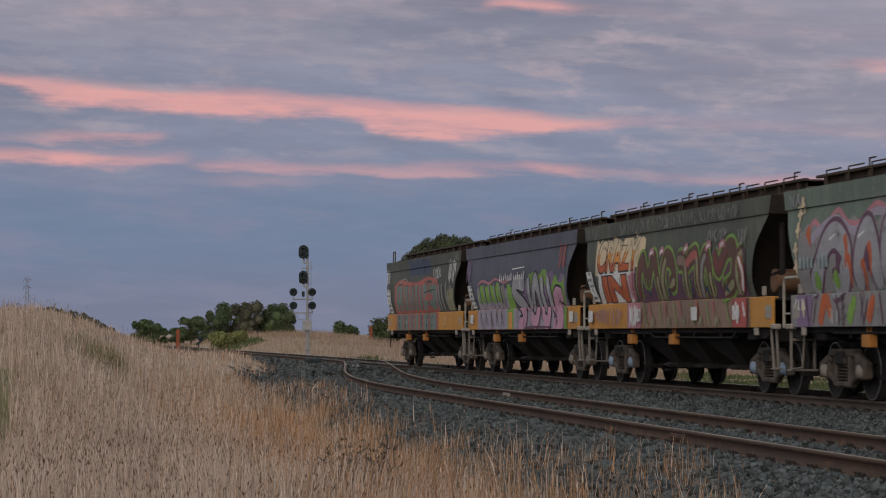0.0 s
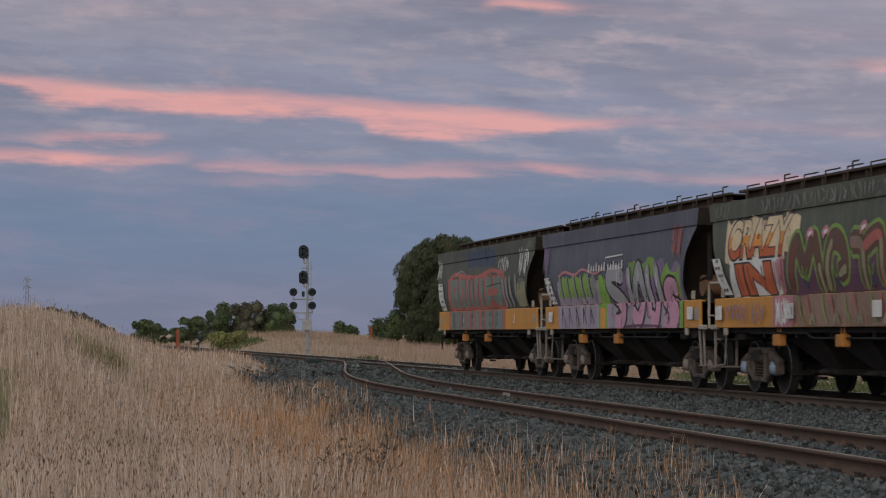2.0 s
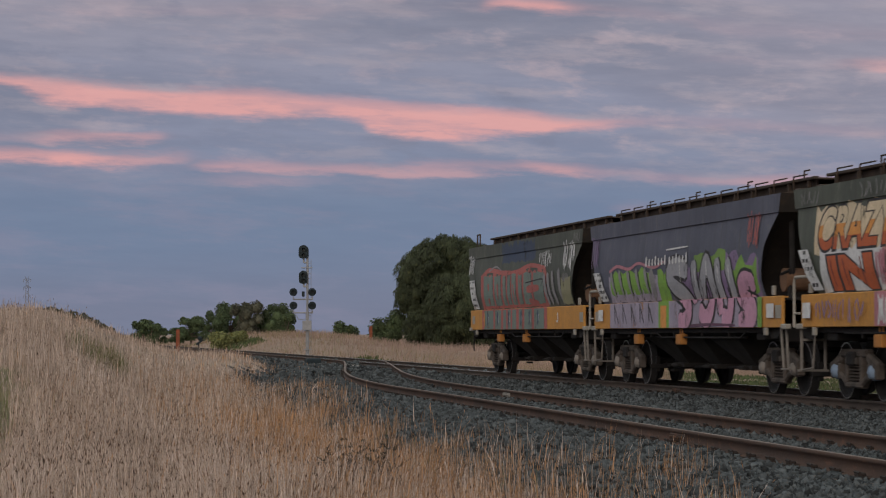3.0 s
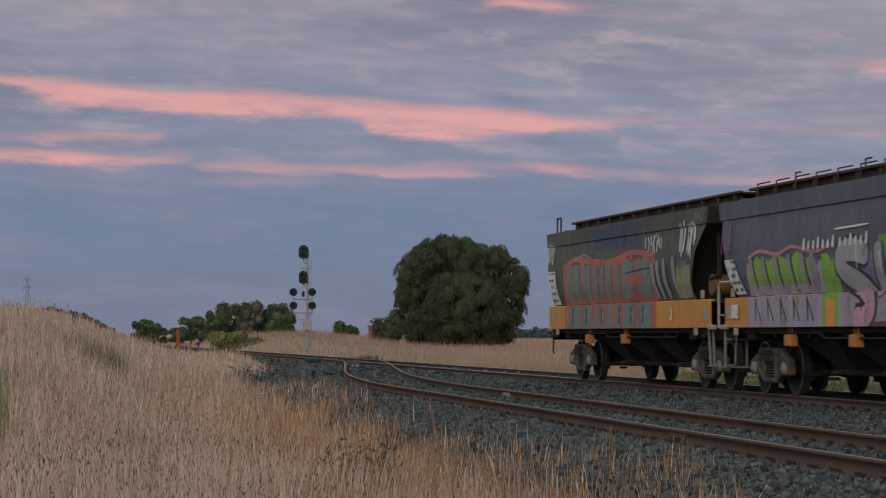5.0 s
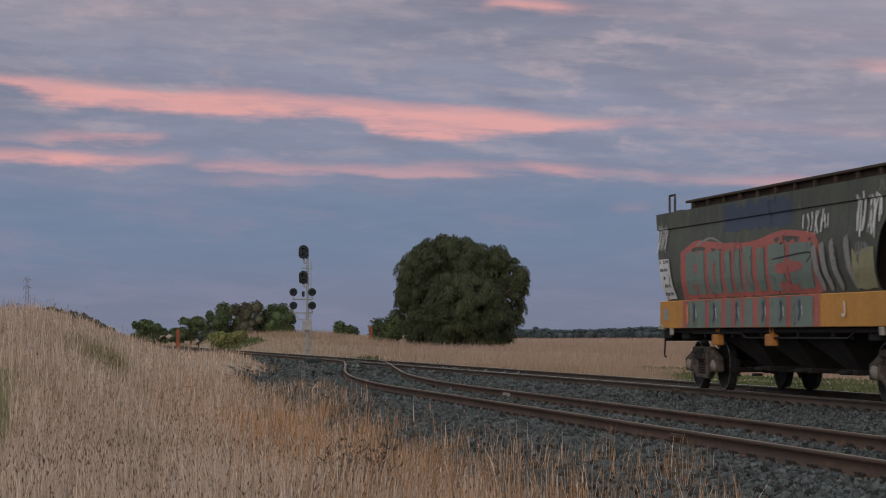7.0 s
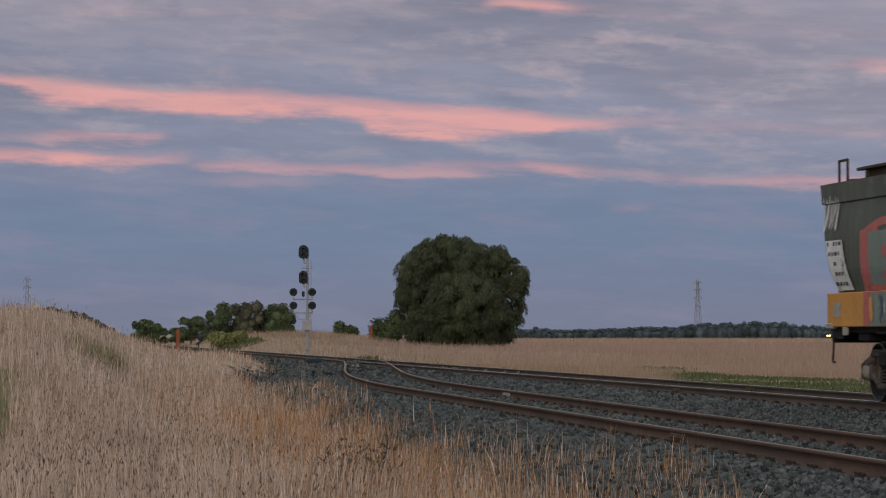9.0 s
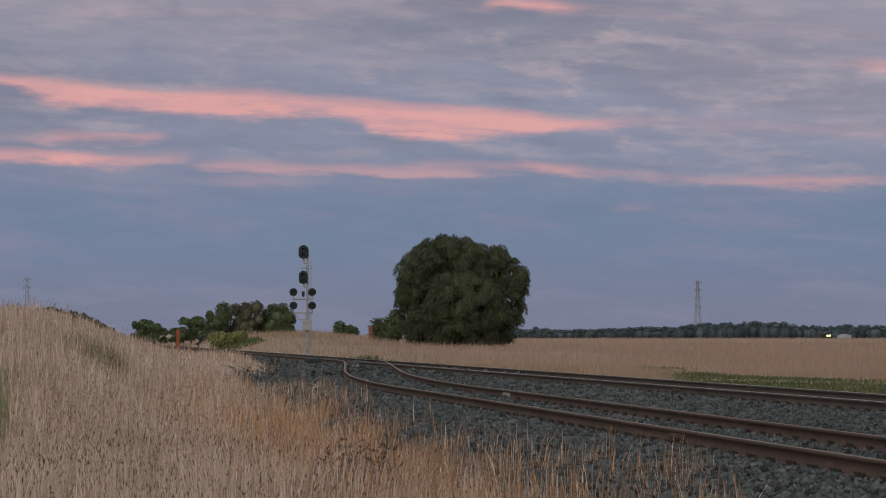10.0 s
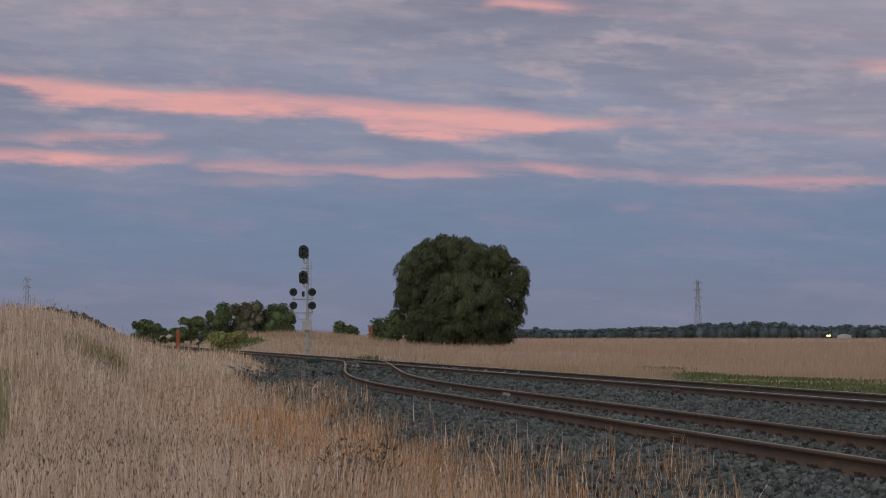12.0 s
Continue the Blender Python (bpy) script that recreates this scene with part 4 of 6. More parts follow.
def art_second(top):
    g = Sheet(top)
    g.block(4.95, -6.05, 1.165, 1.68, M["lilac"], 0.0, 1)
    g.block(5.0, 0.9, 1.70, 2.26, M["lilac"], 0.06, 12)
    g.block(4.85, 1.5, 1.86, 2.34, M["lime"], 0.08, 2)
    g.block(0.9, 0.1, 1.165, 2.3, M["lime"], 0.12, 3)
    g.block(0.75, 0.30, 1.165, 1.60, M["amber"], 0.0, 4)
    g.block(-0.3, -5.9, 1.70, 2.40, M["violet"], 0.14, 5)
    g.block(-4.0, -5.8, 1.75, 2.30, M["lime"], 0.14, 15)
    g.block(-1.8, -3.9, 2.2, 2.52, M["moss_line"], 0.08, 16)
    # left piece: pointed arches
    for i in range(5):
        y = 4.6 - 0.72 * i
        g.stroke([(y + 0.22, 2.36), (y + 0.02, 2.0), (y - 0.10, 1.72)], 0.20, M["ash"], 0.05)
        g.stroke([(y + 0.05, 2.34), (y - 0.10, 2.0), (y - 0.22, 1.70)], 0.07, M["black"], 0.05)
        g.stroke([(y - 0.26, 1.70), (y - 0.30, 1.96)], 0.34, M["lilac"], 0.03)
        g.stroke([(y - 0.06, 1.66), (y - 0.10, 1.26)], 0.07, M["black"], 0.04)
        g.stroke([(y - 0.40, 1.26), (y - 0.10, 1.60)], 0.05, M["black"], 0.03)
    g.stroke([(4.9, 2.36), (4.2, 2.46), (3.2, 2.38), (2.4, 2.48), (1.2, 2.36), (0.4, 2.46)], 0.07, M["rose"], 0.05)
    g.stroke([(1.5, 2.3), (1.2, 2.0), (1.35, 1.74)], 0.34, M["ash"], 0.2)
    # right piece: round letters, silver above and pink below
    letters = [[(-1.35, 2.24), (-0.5, 2.34), (0.02, 2.22), (-0.25, 1.98), (-1.0, 1.78), (-1.45, 1.52), (-1.15, 1.30), (-0.65, 1.28)], [(-1.78, 2.42), (-1.82, 2.0), (-1.90, 1.62)],
               [(-2.15, 1.50), (-2.6, 1.32), (-3.0, 1.60), (-2.95, 2.05), (-2.65, 2.36), (-2.35, 2.0), (-2.2, 1.70)], [(-3.36, 2.42), (-3.44, 1.9), (-3.60, 1.40)], [(-3.65, 1.36), (-4.1, 1.34), (-4.25, 1.85), (-4.0, 2.38)]]
    tail = [[(-5.62, 1.92), (-5.0, 1.98), (-4.72, 1.80), (-5.1, 1.62), (-5.6, 1.50), (-5.5, 1.30), (-4.7, 1.28)]]
    g.outlined(letters, 0.35, M["silver"], M["black"], 0.065)
    g.outlined(tail, 0.33, M["pink"], M["black"], 0.06)
    g.within(high=1.70)
    for k in letters:
        g.stroke(k, 0.35, M["pink"])
    g.within()
    for y, z in ((-0.8, 2.28), (-1.85, 2.2), (-3.4, 2.2), (-4.1, 2.2), (-2.65, 2.30)):
        g.stroke([(y, z + 0.08), (y - 0.04, z - 0.25)], 0.05, M["white"], 0.02)
    for y, z in ((-2.62, 1.78), (-5.25, 1.72), (-3.95, 1.72), (-0.95, 1.48)):
        g.stroke([(y, z + 0.16), (y - 0.05, z - 0.08)], 0.09, M["black"], 0.05)
    g.stroke([(-1.5, 1.2), (-2.9, 1.22), (-4.5, 1.2)], 0.06, M["plum"], 0.04)
    g.block(-5.85, -6.1, 1.165, 1.68, M["lime"], 0.0, 9)
    # worn company lettering that is now bars
    for i in range(13):
        y = 1.75 - 0.245 * i - (0.1 if i > 6 else 0)
        g.stroke([(y, 2.40), (y - 0.03, 2.54 + 0.05 * (i % 3 == 0))], 0.13, M["white"], 0.09, "lettering_bar")
    g.stroke([(0.2, 2.68), (-1.4, 2.70)], 0.035, M["white"], 0.03, "lettering_bar")
    g.scrawl(-5.2, 2.55, 0.8, 0.60, M["coral"], 6, 8, 0.06)
    g.scrawl(6.5, 2.5, 0.6, 0.6, M["violet"], 6, 11, 0.07)
    data_panel(g, 5.75, 5.15, 1.74, 2.36, 14)
    for y in (5.9, -6.4):
        g.block(y, y - 0.42, 1.32, 1.56, M["white"], 0.0, 15, "notice_plate")
    g.done()


def art_third(top):
    g = Sheet(top)
    g.block(2.9, 1.7, 1.165, 1.68, M["rose"], 0.0, 22)
    g.block(1.8, -5.9, 1.165, 1.68, M["mauve"], 0.0, 1)
    g.block(5.68, 1.75, 2.30, 3.04, M["cream_spray"], 0.07, 2)
    g.block(5.4, 2.5, 1.70, 2.40, M["white"], 0.08, 3)
    g.block(2.2, 1.4, 2.6, 3.04, M["cream_spray"], 0.10, 23)
    # lower word
    g.words("IN", 5.15, 2.72, 1.70, 2.30, M["black"], 0.075, slant=-0.10)
    g.words("IN", 5.06, 2.80, 1.72, 2.27, M["fire"], 0.050, slant=-0.10)
    # upper word: cream above, through amber, to red
    g.words("CRAZY", 5.52, 1.75, 2.32, 3.08, M["black"], 0.060, slant=0.25)
    for low, high, paint in ((2.3, 2.56, "fire"), (2.56, 2.76, "amber"), (2.76, 3.2, "cream_spray")):
        g.within(low, high)
        g.words("CRAZY", 5.45, 1.82, 2.36, 3.04, M[paint], 0.030, slant=0.25)
    g.within()
    for y in (4.9, 4.3, 3.5):
        g.stroke([(y, 2.22), (y - 0.1, 2.0), (y - 0.2, 1.78)], 0.05, M["maroon"], 0.03)
    g.scrawl(2.75, 1.74, 0.5, 0.55, M["rose"], 6, 5, 0.09)
    g.scrawl(2.75, 1.2, 0.8, 0.42, M["white"], 7, 6, 0.08)
    # tall dark letters edged in green
    g.block(2.15, -5.7, 1.70, 2.50, M["plum"], 0.12, 7)
    letters = [[(1.85, 1.74), (1.72, 2.30), (1.45, 2.52), (1.05, 2.12), (0.62, 2.56), (0.35, 2.2), (0.25, 1.72)], [(-0.05, 1.72), (-0.10, 2.2), (-0.35, 2.52), (-0.80, 2.42), (-0.95, 2.1), (-0.55, 1.98)], [(-1.2, 2.46), (-1.75, 2.36), (-1.80, 1.72)],
               [(-1.8, 2.36), (-2.55, 2.50), (-2.60, 1.74)], [(-2.85, 1.72), (-2.95, 2.30), (-3.2, 2.50), (-3.45, 2.2), (-3.50, 1.74)], [(-3.75, 2.52), (-4.05, 2.24), (-4.6, 2.56), (-5.05, 2.50), (-4.95, 2.0), (-4.2, 1.78)], [(-5.2, 1.74), (-5.25, 2.3), (-5.55, 2.5)]]
    for k in letters:
        g.stroke(k, 0.52, M["moss_line"], 0.46)
    for k in letters:
        g.stroke(k, 0.39, M["dusk"], 0.33)
    inner = ("maroon", "olive", "mauve", "coral", "ash", "maroon", "olive")
    for k, paint in zip(letters, inner):
        g.stroke(k[:3], 0.20, M[paint], 0.12)
        g.stroke([(y - 0.04, z - 0.03) for y, z in k[-2:]], 0.16, M["olive"], 0.08)
    for y in (1.05, -0.5, -2.15, -3.2, -4.5):
        g.stroke([(y + 0.15, 2.16), (y + 0.02, 1.94), (y - 0.12, 2.12)], 0.045, M["moss_line"], 0.03)
        g.stroke([(y + 0.10, 1.90), (y - 0.08, 1.80)], 0.12, M["navy"], 0.08)
    for y in (0.75, -0.05, -1.85, -3.4, -4.3):
        g.stroke([(y + 0.20, 2.60), (y, 2.70), (y - 0.16, 2.62)], 0.16, M["rose"], 0.10)
        g.stroke([(y + 0.12, 2.64), (y - 0.06, 2.68)], 0.08, M["white"], 0.05)
    for i, y in enumerate((1.3, 0.1, -1.0, -2.2, -3.3, -4.6)):
        g.stroke([(y + 0.1, 1.66), (y, 1.40), (y - 0.22, 1.20)], 0.05, M["moss_line"], 0.03)
        g.stroke([(y - 0.5, 1.20), (y - 0.62, 1.34), (y - 0.75, 1.20)], 0.12, M["olive"], 0.06)
        g.stroke([(y - 0.3, 1.66), (y - 0.5, 1.36)], 0.10, M["coral"], 0.03)
    g.block(-4.9, -5.8, 1.165, 1.68, M["red"], 0.0, 8)
    g.outlined([[(-5.35, 2.4), (-5.6, 2.1), (-5.45, 1.8)], [(-5.1, 1.6), (-5.35, 1.42), (-5.2, 1.24)], [(-5.55, 1.60), (-5.7, 1.35)]], 0.10, M["white"], M["red"], 0.06)
    g.scrawl(6.4, 3.12, 1.0, 0.2, M["ash"], 6, 9, 0.03)
    g.scrawl(3.5, 3.10, 8.8, 0.24, M["ash"], 40, 10, 0.035)
    g.scrawl(-3.3, 2.74, 1.3, 0.20, M["ash"], 8, 12, 0.05)
    g.scrawl(-5.3, 2.6, 0.6, 0.3, M["ash"], 4, 13, 0.04)
    g.scrawl(5.6, 1.25, 2.4, 0.34, M["violet"], 14, 16, 0.05)
    for y in (6.2, 2.0, -2.25, -5.0):
        g.block(y, y - 0.42, 1.30, 1.55, M["white"], 0.0, 15, "notice_plate")
    data_panel(g, 5.75, 5.25, 1.74, 2.40, 17)
    g.done()


def art_fourth(top):
    g = Sheet(top)
    g.block(6.3, -6.4, 1.165, 1.68, M["ash"], 0.0, 1)
    g.block(6.0, -5.6, 1.70, 2.78, M["ash"], 0.12, 2)
    g.block(6.1, 5.3, 1.165, 1.68, M["violet"], 0.0, 11)
    # ragged red halo along the top
    g.stroke([(5.6, 2.60), (5.2, 2.84), (4.7, 2.70), (4.1, 2.98), (3.6, 2.78), (3.0, 2.74), (2.3, 3.0), (1.4, 2.80), (0.6, 2.96), (-0.6, 2.78), (-1.8, 2.96), (-3.0, 2.80)], 0.10, M["rose"], 0.09)
    g.stroke([(5.4, 2.50), (4.9, 2.70), (4.1, 2.84), (3.2, 2.62), (2.3, 2.88), (1.0, 2.70)], 0.16, M["lilac"], 0.12)
    a = [[(5.3, 1.74), (4.9, 2.1), (4.5, 2.5), (4.05, 2.58), (3.55, 2.3), (3.8, 1.9), (4.3, 1.76)], [(3.1, 1.74), (2.95, 2.3), (2.65, 2.62), (2.3, 2.3), (2.2, 1.74)], [(1.8, 1.8), (1.7, 2.6), (1.1, 2.7), (0.8, 1.8)], [(0.4, 2.7), (0.0, 2.0), (-0.5, 1.8)]]
    g.outlined(a, 0.42, M["silver"], M["plum"], 0.08)
    for y, z in ((3.55, 2.35), (3.4, 2.05), (2.45, 2.2), (2.75, 1.95), (1.4, 2.3)):
        g.stroke([(y + 0.1, z + 0.22), (y, z), (y + 0.08, z - 0.3)], 0.20, M["fire"], 0.06)
    for y in (4.0, 2.62, 1.3):
        g.stroke([(y, 2.30), (y - 0.05, 1.98)], 0.20, M["plum"], 0.14)
        g.stroke([(y + 0.4, 2.52), (y + 0.1, 2.60)], 0.05, M["white"], 0.03)
    g.stroke([(5.15, 1.95), (4.95, 1.80)], 0.34, M["lime"], 0.24)
    g.stroke([(4.2, 2.0), (4.05, 1.78)], 0.32, M["lime"], 0.22)
    g.stroke([(5.5, 2.75), (5.3, 2.45)], 0.26, M["fire"], 0.06)
    g.outlined([[(5.3, 1.22), (5.15, 1.62)], [(2.9, 1.22), (2.7, 1.60)]], 0.10, M["ash"], M["plum"], 0.05)
    g.stroke([(4.9, 1.2), (4.62, 1.60), (4.3, 1.3)], 0.28, M["fire"], 0.2)
    g.stroke([(3.5, 1.22), (3.2, 1.62)], 0.28, M["lime"], 0.2)
    g.stroke([(2.6, 1.24), (2.35, 1.62)], 0.26, M["fire"], 0.18)
    for y in (5.6, 4.1, 3.85, 2.95, 2.1, 1.5, 0.7, -0.3):
        g.stroke([(y, 1.66), (y - 0.16, 1.18)], 0.07, M["plum"], 0.05)
    for i, (y, z) in enumerate(((6.0, 2.72), (6.08, 2.40), (5.95, 2.98), (6.05, 2.12), (5.75, 3.12), (5.72, 1.45))):
        g.stroke([(y, z + 0.14), (y - 0.03, z - 0.14)], 0.16, M["cream_spray"], 0.05)
        g.stroke([(y + 0.12, z), (y - 0.14, z + 0.02)], 0.07, M["cream_spray"], 0.05)
    g.scrawl(6.2, 1.42, 0.6, 0.2, M["white"], 5, 7, 0.05)
    g.scrawl(4.4, 1.22, 0.4, 0.2, M["white"], 3, 17, 0.05)
    g.scrawl(6.5, 3.12, 0.7, 0.2, M["silver"], 4, 9, 0.05)
    for i in range(8):
        if i != 4:
            y = 5.87 - 0.19 * i
            g.lay([((y, 2.10), (y - 0.13, 2.10), (y - 0.13, 2.28), (y, 2.28))], M["slate_bar"], "number_bar")
    g.done()


def make_train():
    specs = [(M["grey_green"], M["yellow"], False, True, "bearing_pale", art_last, "dark grey-green grain wagon, last of the train, teal and red graffiti"),
             (M["slate"], M["yellow"], True, False, "bearing_pale", art_second, "slate-blue grain wagon with silver, pink and green graffiti"),
             (M["moss"], M["yellow"], True, False, "bearing_blue", art_third, "dark olive grain wagon with orange and green graffiti"),
             (M["green_paint"], M["ash"], True, False, "bearing_pale", art_fourth, "faded green grain wagon with lilac and red graffiti")]
    out = []
    for body, sill, rails, last, caps, art, label in specs:
        w = wagon(body, sill, rails, last, caps)
        art(w)
        out.append(tagged(w, label, "freight wagon", "wagons of the grain train"))
    return out


train = make_train()


# ---------------------------------------------------------------- ballast stones
def spot(right, ahead):
    """World x, y of a place so far to the right of the view's middle and so far ahead."""
    return right * math.cos(TURN) + ahead * math.sin(TURN), -right * math.sin(TURN) + ahead * math.cos(TURN)


def scatter(rng, n, near, far, left=-0.185, right=0.185):
    """Even scatter over a fan of country in front of the eye."""
    a = np.sqrt(rng.uniform(near ** 2, far ** 2, n))
    r = rng.uniform(left, right, n) * a
    return r * math.cos(TURN) + a * math.sin(TURN), -r * math.sin(TURN) + a * math.cos(TURN), a


def toe(y):
    """Where the ballast shoulder runs out on the near side."""
    return MAIN_X - siding_offset(y) - 3.05 + 0.25 * np.sin(y * 0.9) + 0.2 * np.sin(y * 2.3)


def make_stones():
    rng = np.random.default_rng(5)
    packs = []
    for n, near, far, lo, hi in ((72000, 18, 46, 0.022, 0.042), (36000, 46, 72, 0.032, 0.054), (13000, 72, 135, 0.05, 0.085)):
        x, y, a = scatter(rng, n * 2, near, far, -0.10, 0.185)
        keep = (x > toe(y) - 0.5 * rng.random(len(x)) ** 2) & (x < MAIN_X + 2.9)
        tie = np.abs((y - 14) / 0.68 - np.round((y - 14) / 0.68)) < 0.19
        for off in (0, 1):
            c = MAIN_X - (siding_offset(y) if off else 0)
            for s in (-1, 1):
                g = np.abs(x - c - s * GAUGE / 2)
                keep &= (g > 0.11) & ~(tie & (g < (0.21 if off else 0.36)))
        x, y = x[keep], y[keep]
        packs.append((x, y, rng.uniform(lo, hi, len(x)) * rng.uniform(0.65, 1.3, len(x))))
    x, y, r = (np.concatenate(p) for p in zip(*packs))
    n = len(x)
    z = land(x, y) + r * rng.uniform(0.2, 0.9, n)
    knob = np.array([(1, 0, 0), (0, 1, 0), (-1, 0, 0), (0, -1, 0), (0, 0, 1), (0, 0, -1)], float)
    v = (knob[None] * rng.uniform(0.75, 1.25, (n, 6, 1)) + rng.uniform(-0.38, 0.38, (n, 6, 3))) * r[:, None, None] * rng.uniform(0.6, 1.25, (n, 1, 3))
    q = rng.normal(size=(n, 4))
    q /= np.linalg.norm(q, axis=1, keepdims=True)
    w, qx, qy, qz = q.T
    R = np.stack([1 - 2 * (qy ** 2 + qz ** 2), 2 * (qx * qy - qz * w), 2 * (qx * qz + qy * w), 2 * (qx * qy + qz * w), 1 - 2 * (qx ** 2 + qz ** 2), 2 * (qy * qz - qx * w), 2 * (qx * qz - qy * w), 2 * (qy * qz + qx * w), 1 - 2 * (qx ** 2 + qy ** 2)], -1).reshape(n, 3, 3)
    v = np.einsum("nij,nkj->nki", R, v) + np.stack([x, y, z], -1)[:, None]
    f = np.array([(i, (i + 1) % 4, 4) for i in range(4)] + [((i + 1) % 4, i, 5) for i in range(4)])
    f = (np.arange(n)[:, None, None] * 6 + f[None]).reshape(-1, 3)
    ob = raw_object("ballast_stones", v.reshape(-1, 3), f, M["stone"])
    tagged(ob, "loose grey crushed-rock ballast on the track bed", "gravel", kind="stuff")


make_stones()


# ---------------------------------------------------------------- grass
def tuft(x, y, size, seed):
    """A number from 0 to 1, the same for all stalks of one tuft."""
    v = np.sin(np.floor(x / size + 0.5 * np.sin(y * 3.1 / size)) * 12.9898 + np.floor(y / size / 1.6) * 78.233 + seed) * 43758.5453
    return v - np.floor(v)


def blades(name, x, y, h, w, lean, mat, rng, label, wind=0.03, sink=0.03, slim=False):
    """Thin bent blades as one mesh; slim ones are a single sliver each. Returns where the tips are."""
    n = len(x)
    z = land(x, y) - sink
    a = rng.uniform(0, 2 * math.pi, n)
    b = tuft(x, y, 0.42, 3.0) * 2 * math.pi + rng.normal(0, 0.9, n)
    lx, ly = np.cos(b) * lean * h + wind * h, np.sin(b) * lean * h
    sx, sy = np.cos(a * 0.35 - 0.3) * w / 2, np.sin(a * 0.35 - 0.3) * w / 2
    P = lambda f, k: np.stack([x + lx * f * f + sx * k, y + ly * f * f + sy * k, z + h * f * (1 - 0.3 * f * lean)], -1)
    if slim:
        v = [P(0, -1), P(0, 1), P(1.0, 0)]
        f = [(0, 1, 2)]
    else:
        v = [P(0, -1), P(0, 1), P(0.68, -0.95), P(0.68, 0.95), P(1.0, 0)]
        f = [(0, 1, 3), (0, 3, 2), (2, 3, 4)]
    k = len(v)
    tip, way = v[-1], v[-1] - P(0.8, 0)
    v = np.stack(v, 1)
    f = (np.arange(n)[:, None, None] * k + np.array(f)[None]).reshape(-1, 3)
    tagged(raw_object(name, v.reshape(-1, 3), f, M[mat]), label, "grass", kind="stuff")
    return tip, way


def seed_heads(tip, way, long, wide, mat, rng, label):
    """Small spindles at the tips of stalks."""
    n = len(tip)
    way = way / np.linalg.norm(way, axis=1, keepdims=True)
    side = np.cross(way, rng.normal(size=(n, 3)) * 0.5 + np.array([0.2, -1.0, 0.0]))
    side /= np.linalg.norm(side, axis=1, keepdims=True)
    L = (long * rng.uniform(0.6, 1.4, n))[:, None]
    W = (wide * rng.uniform(0.6, 1.4, n))[:, None]
    v = np.stack([tip - way * L * 0.5, tip + side * W / 2, tip + way * L * 0.6, tip - side * W / 2], 1)
    f = np.arange(n * 4).reshape(n, 4)
    tagged(raw_object("seeding_grass", v.reshape(-1, 3), f, M[mat]), label, "grass", kind="stuff")


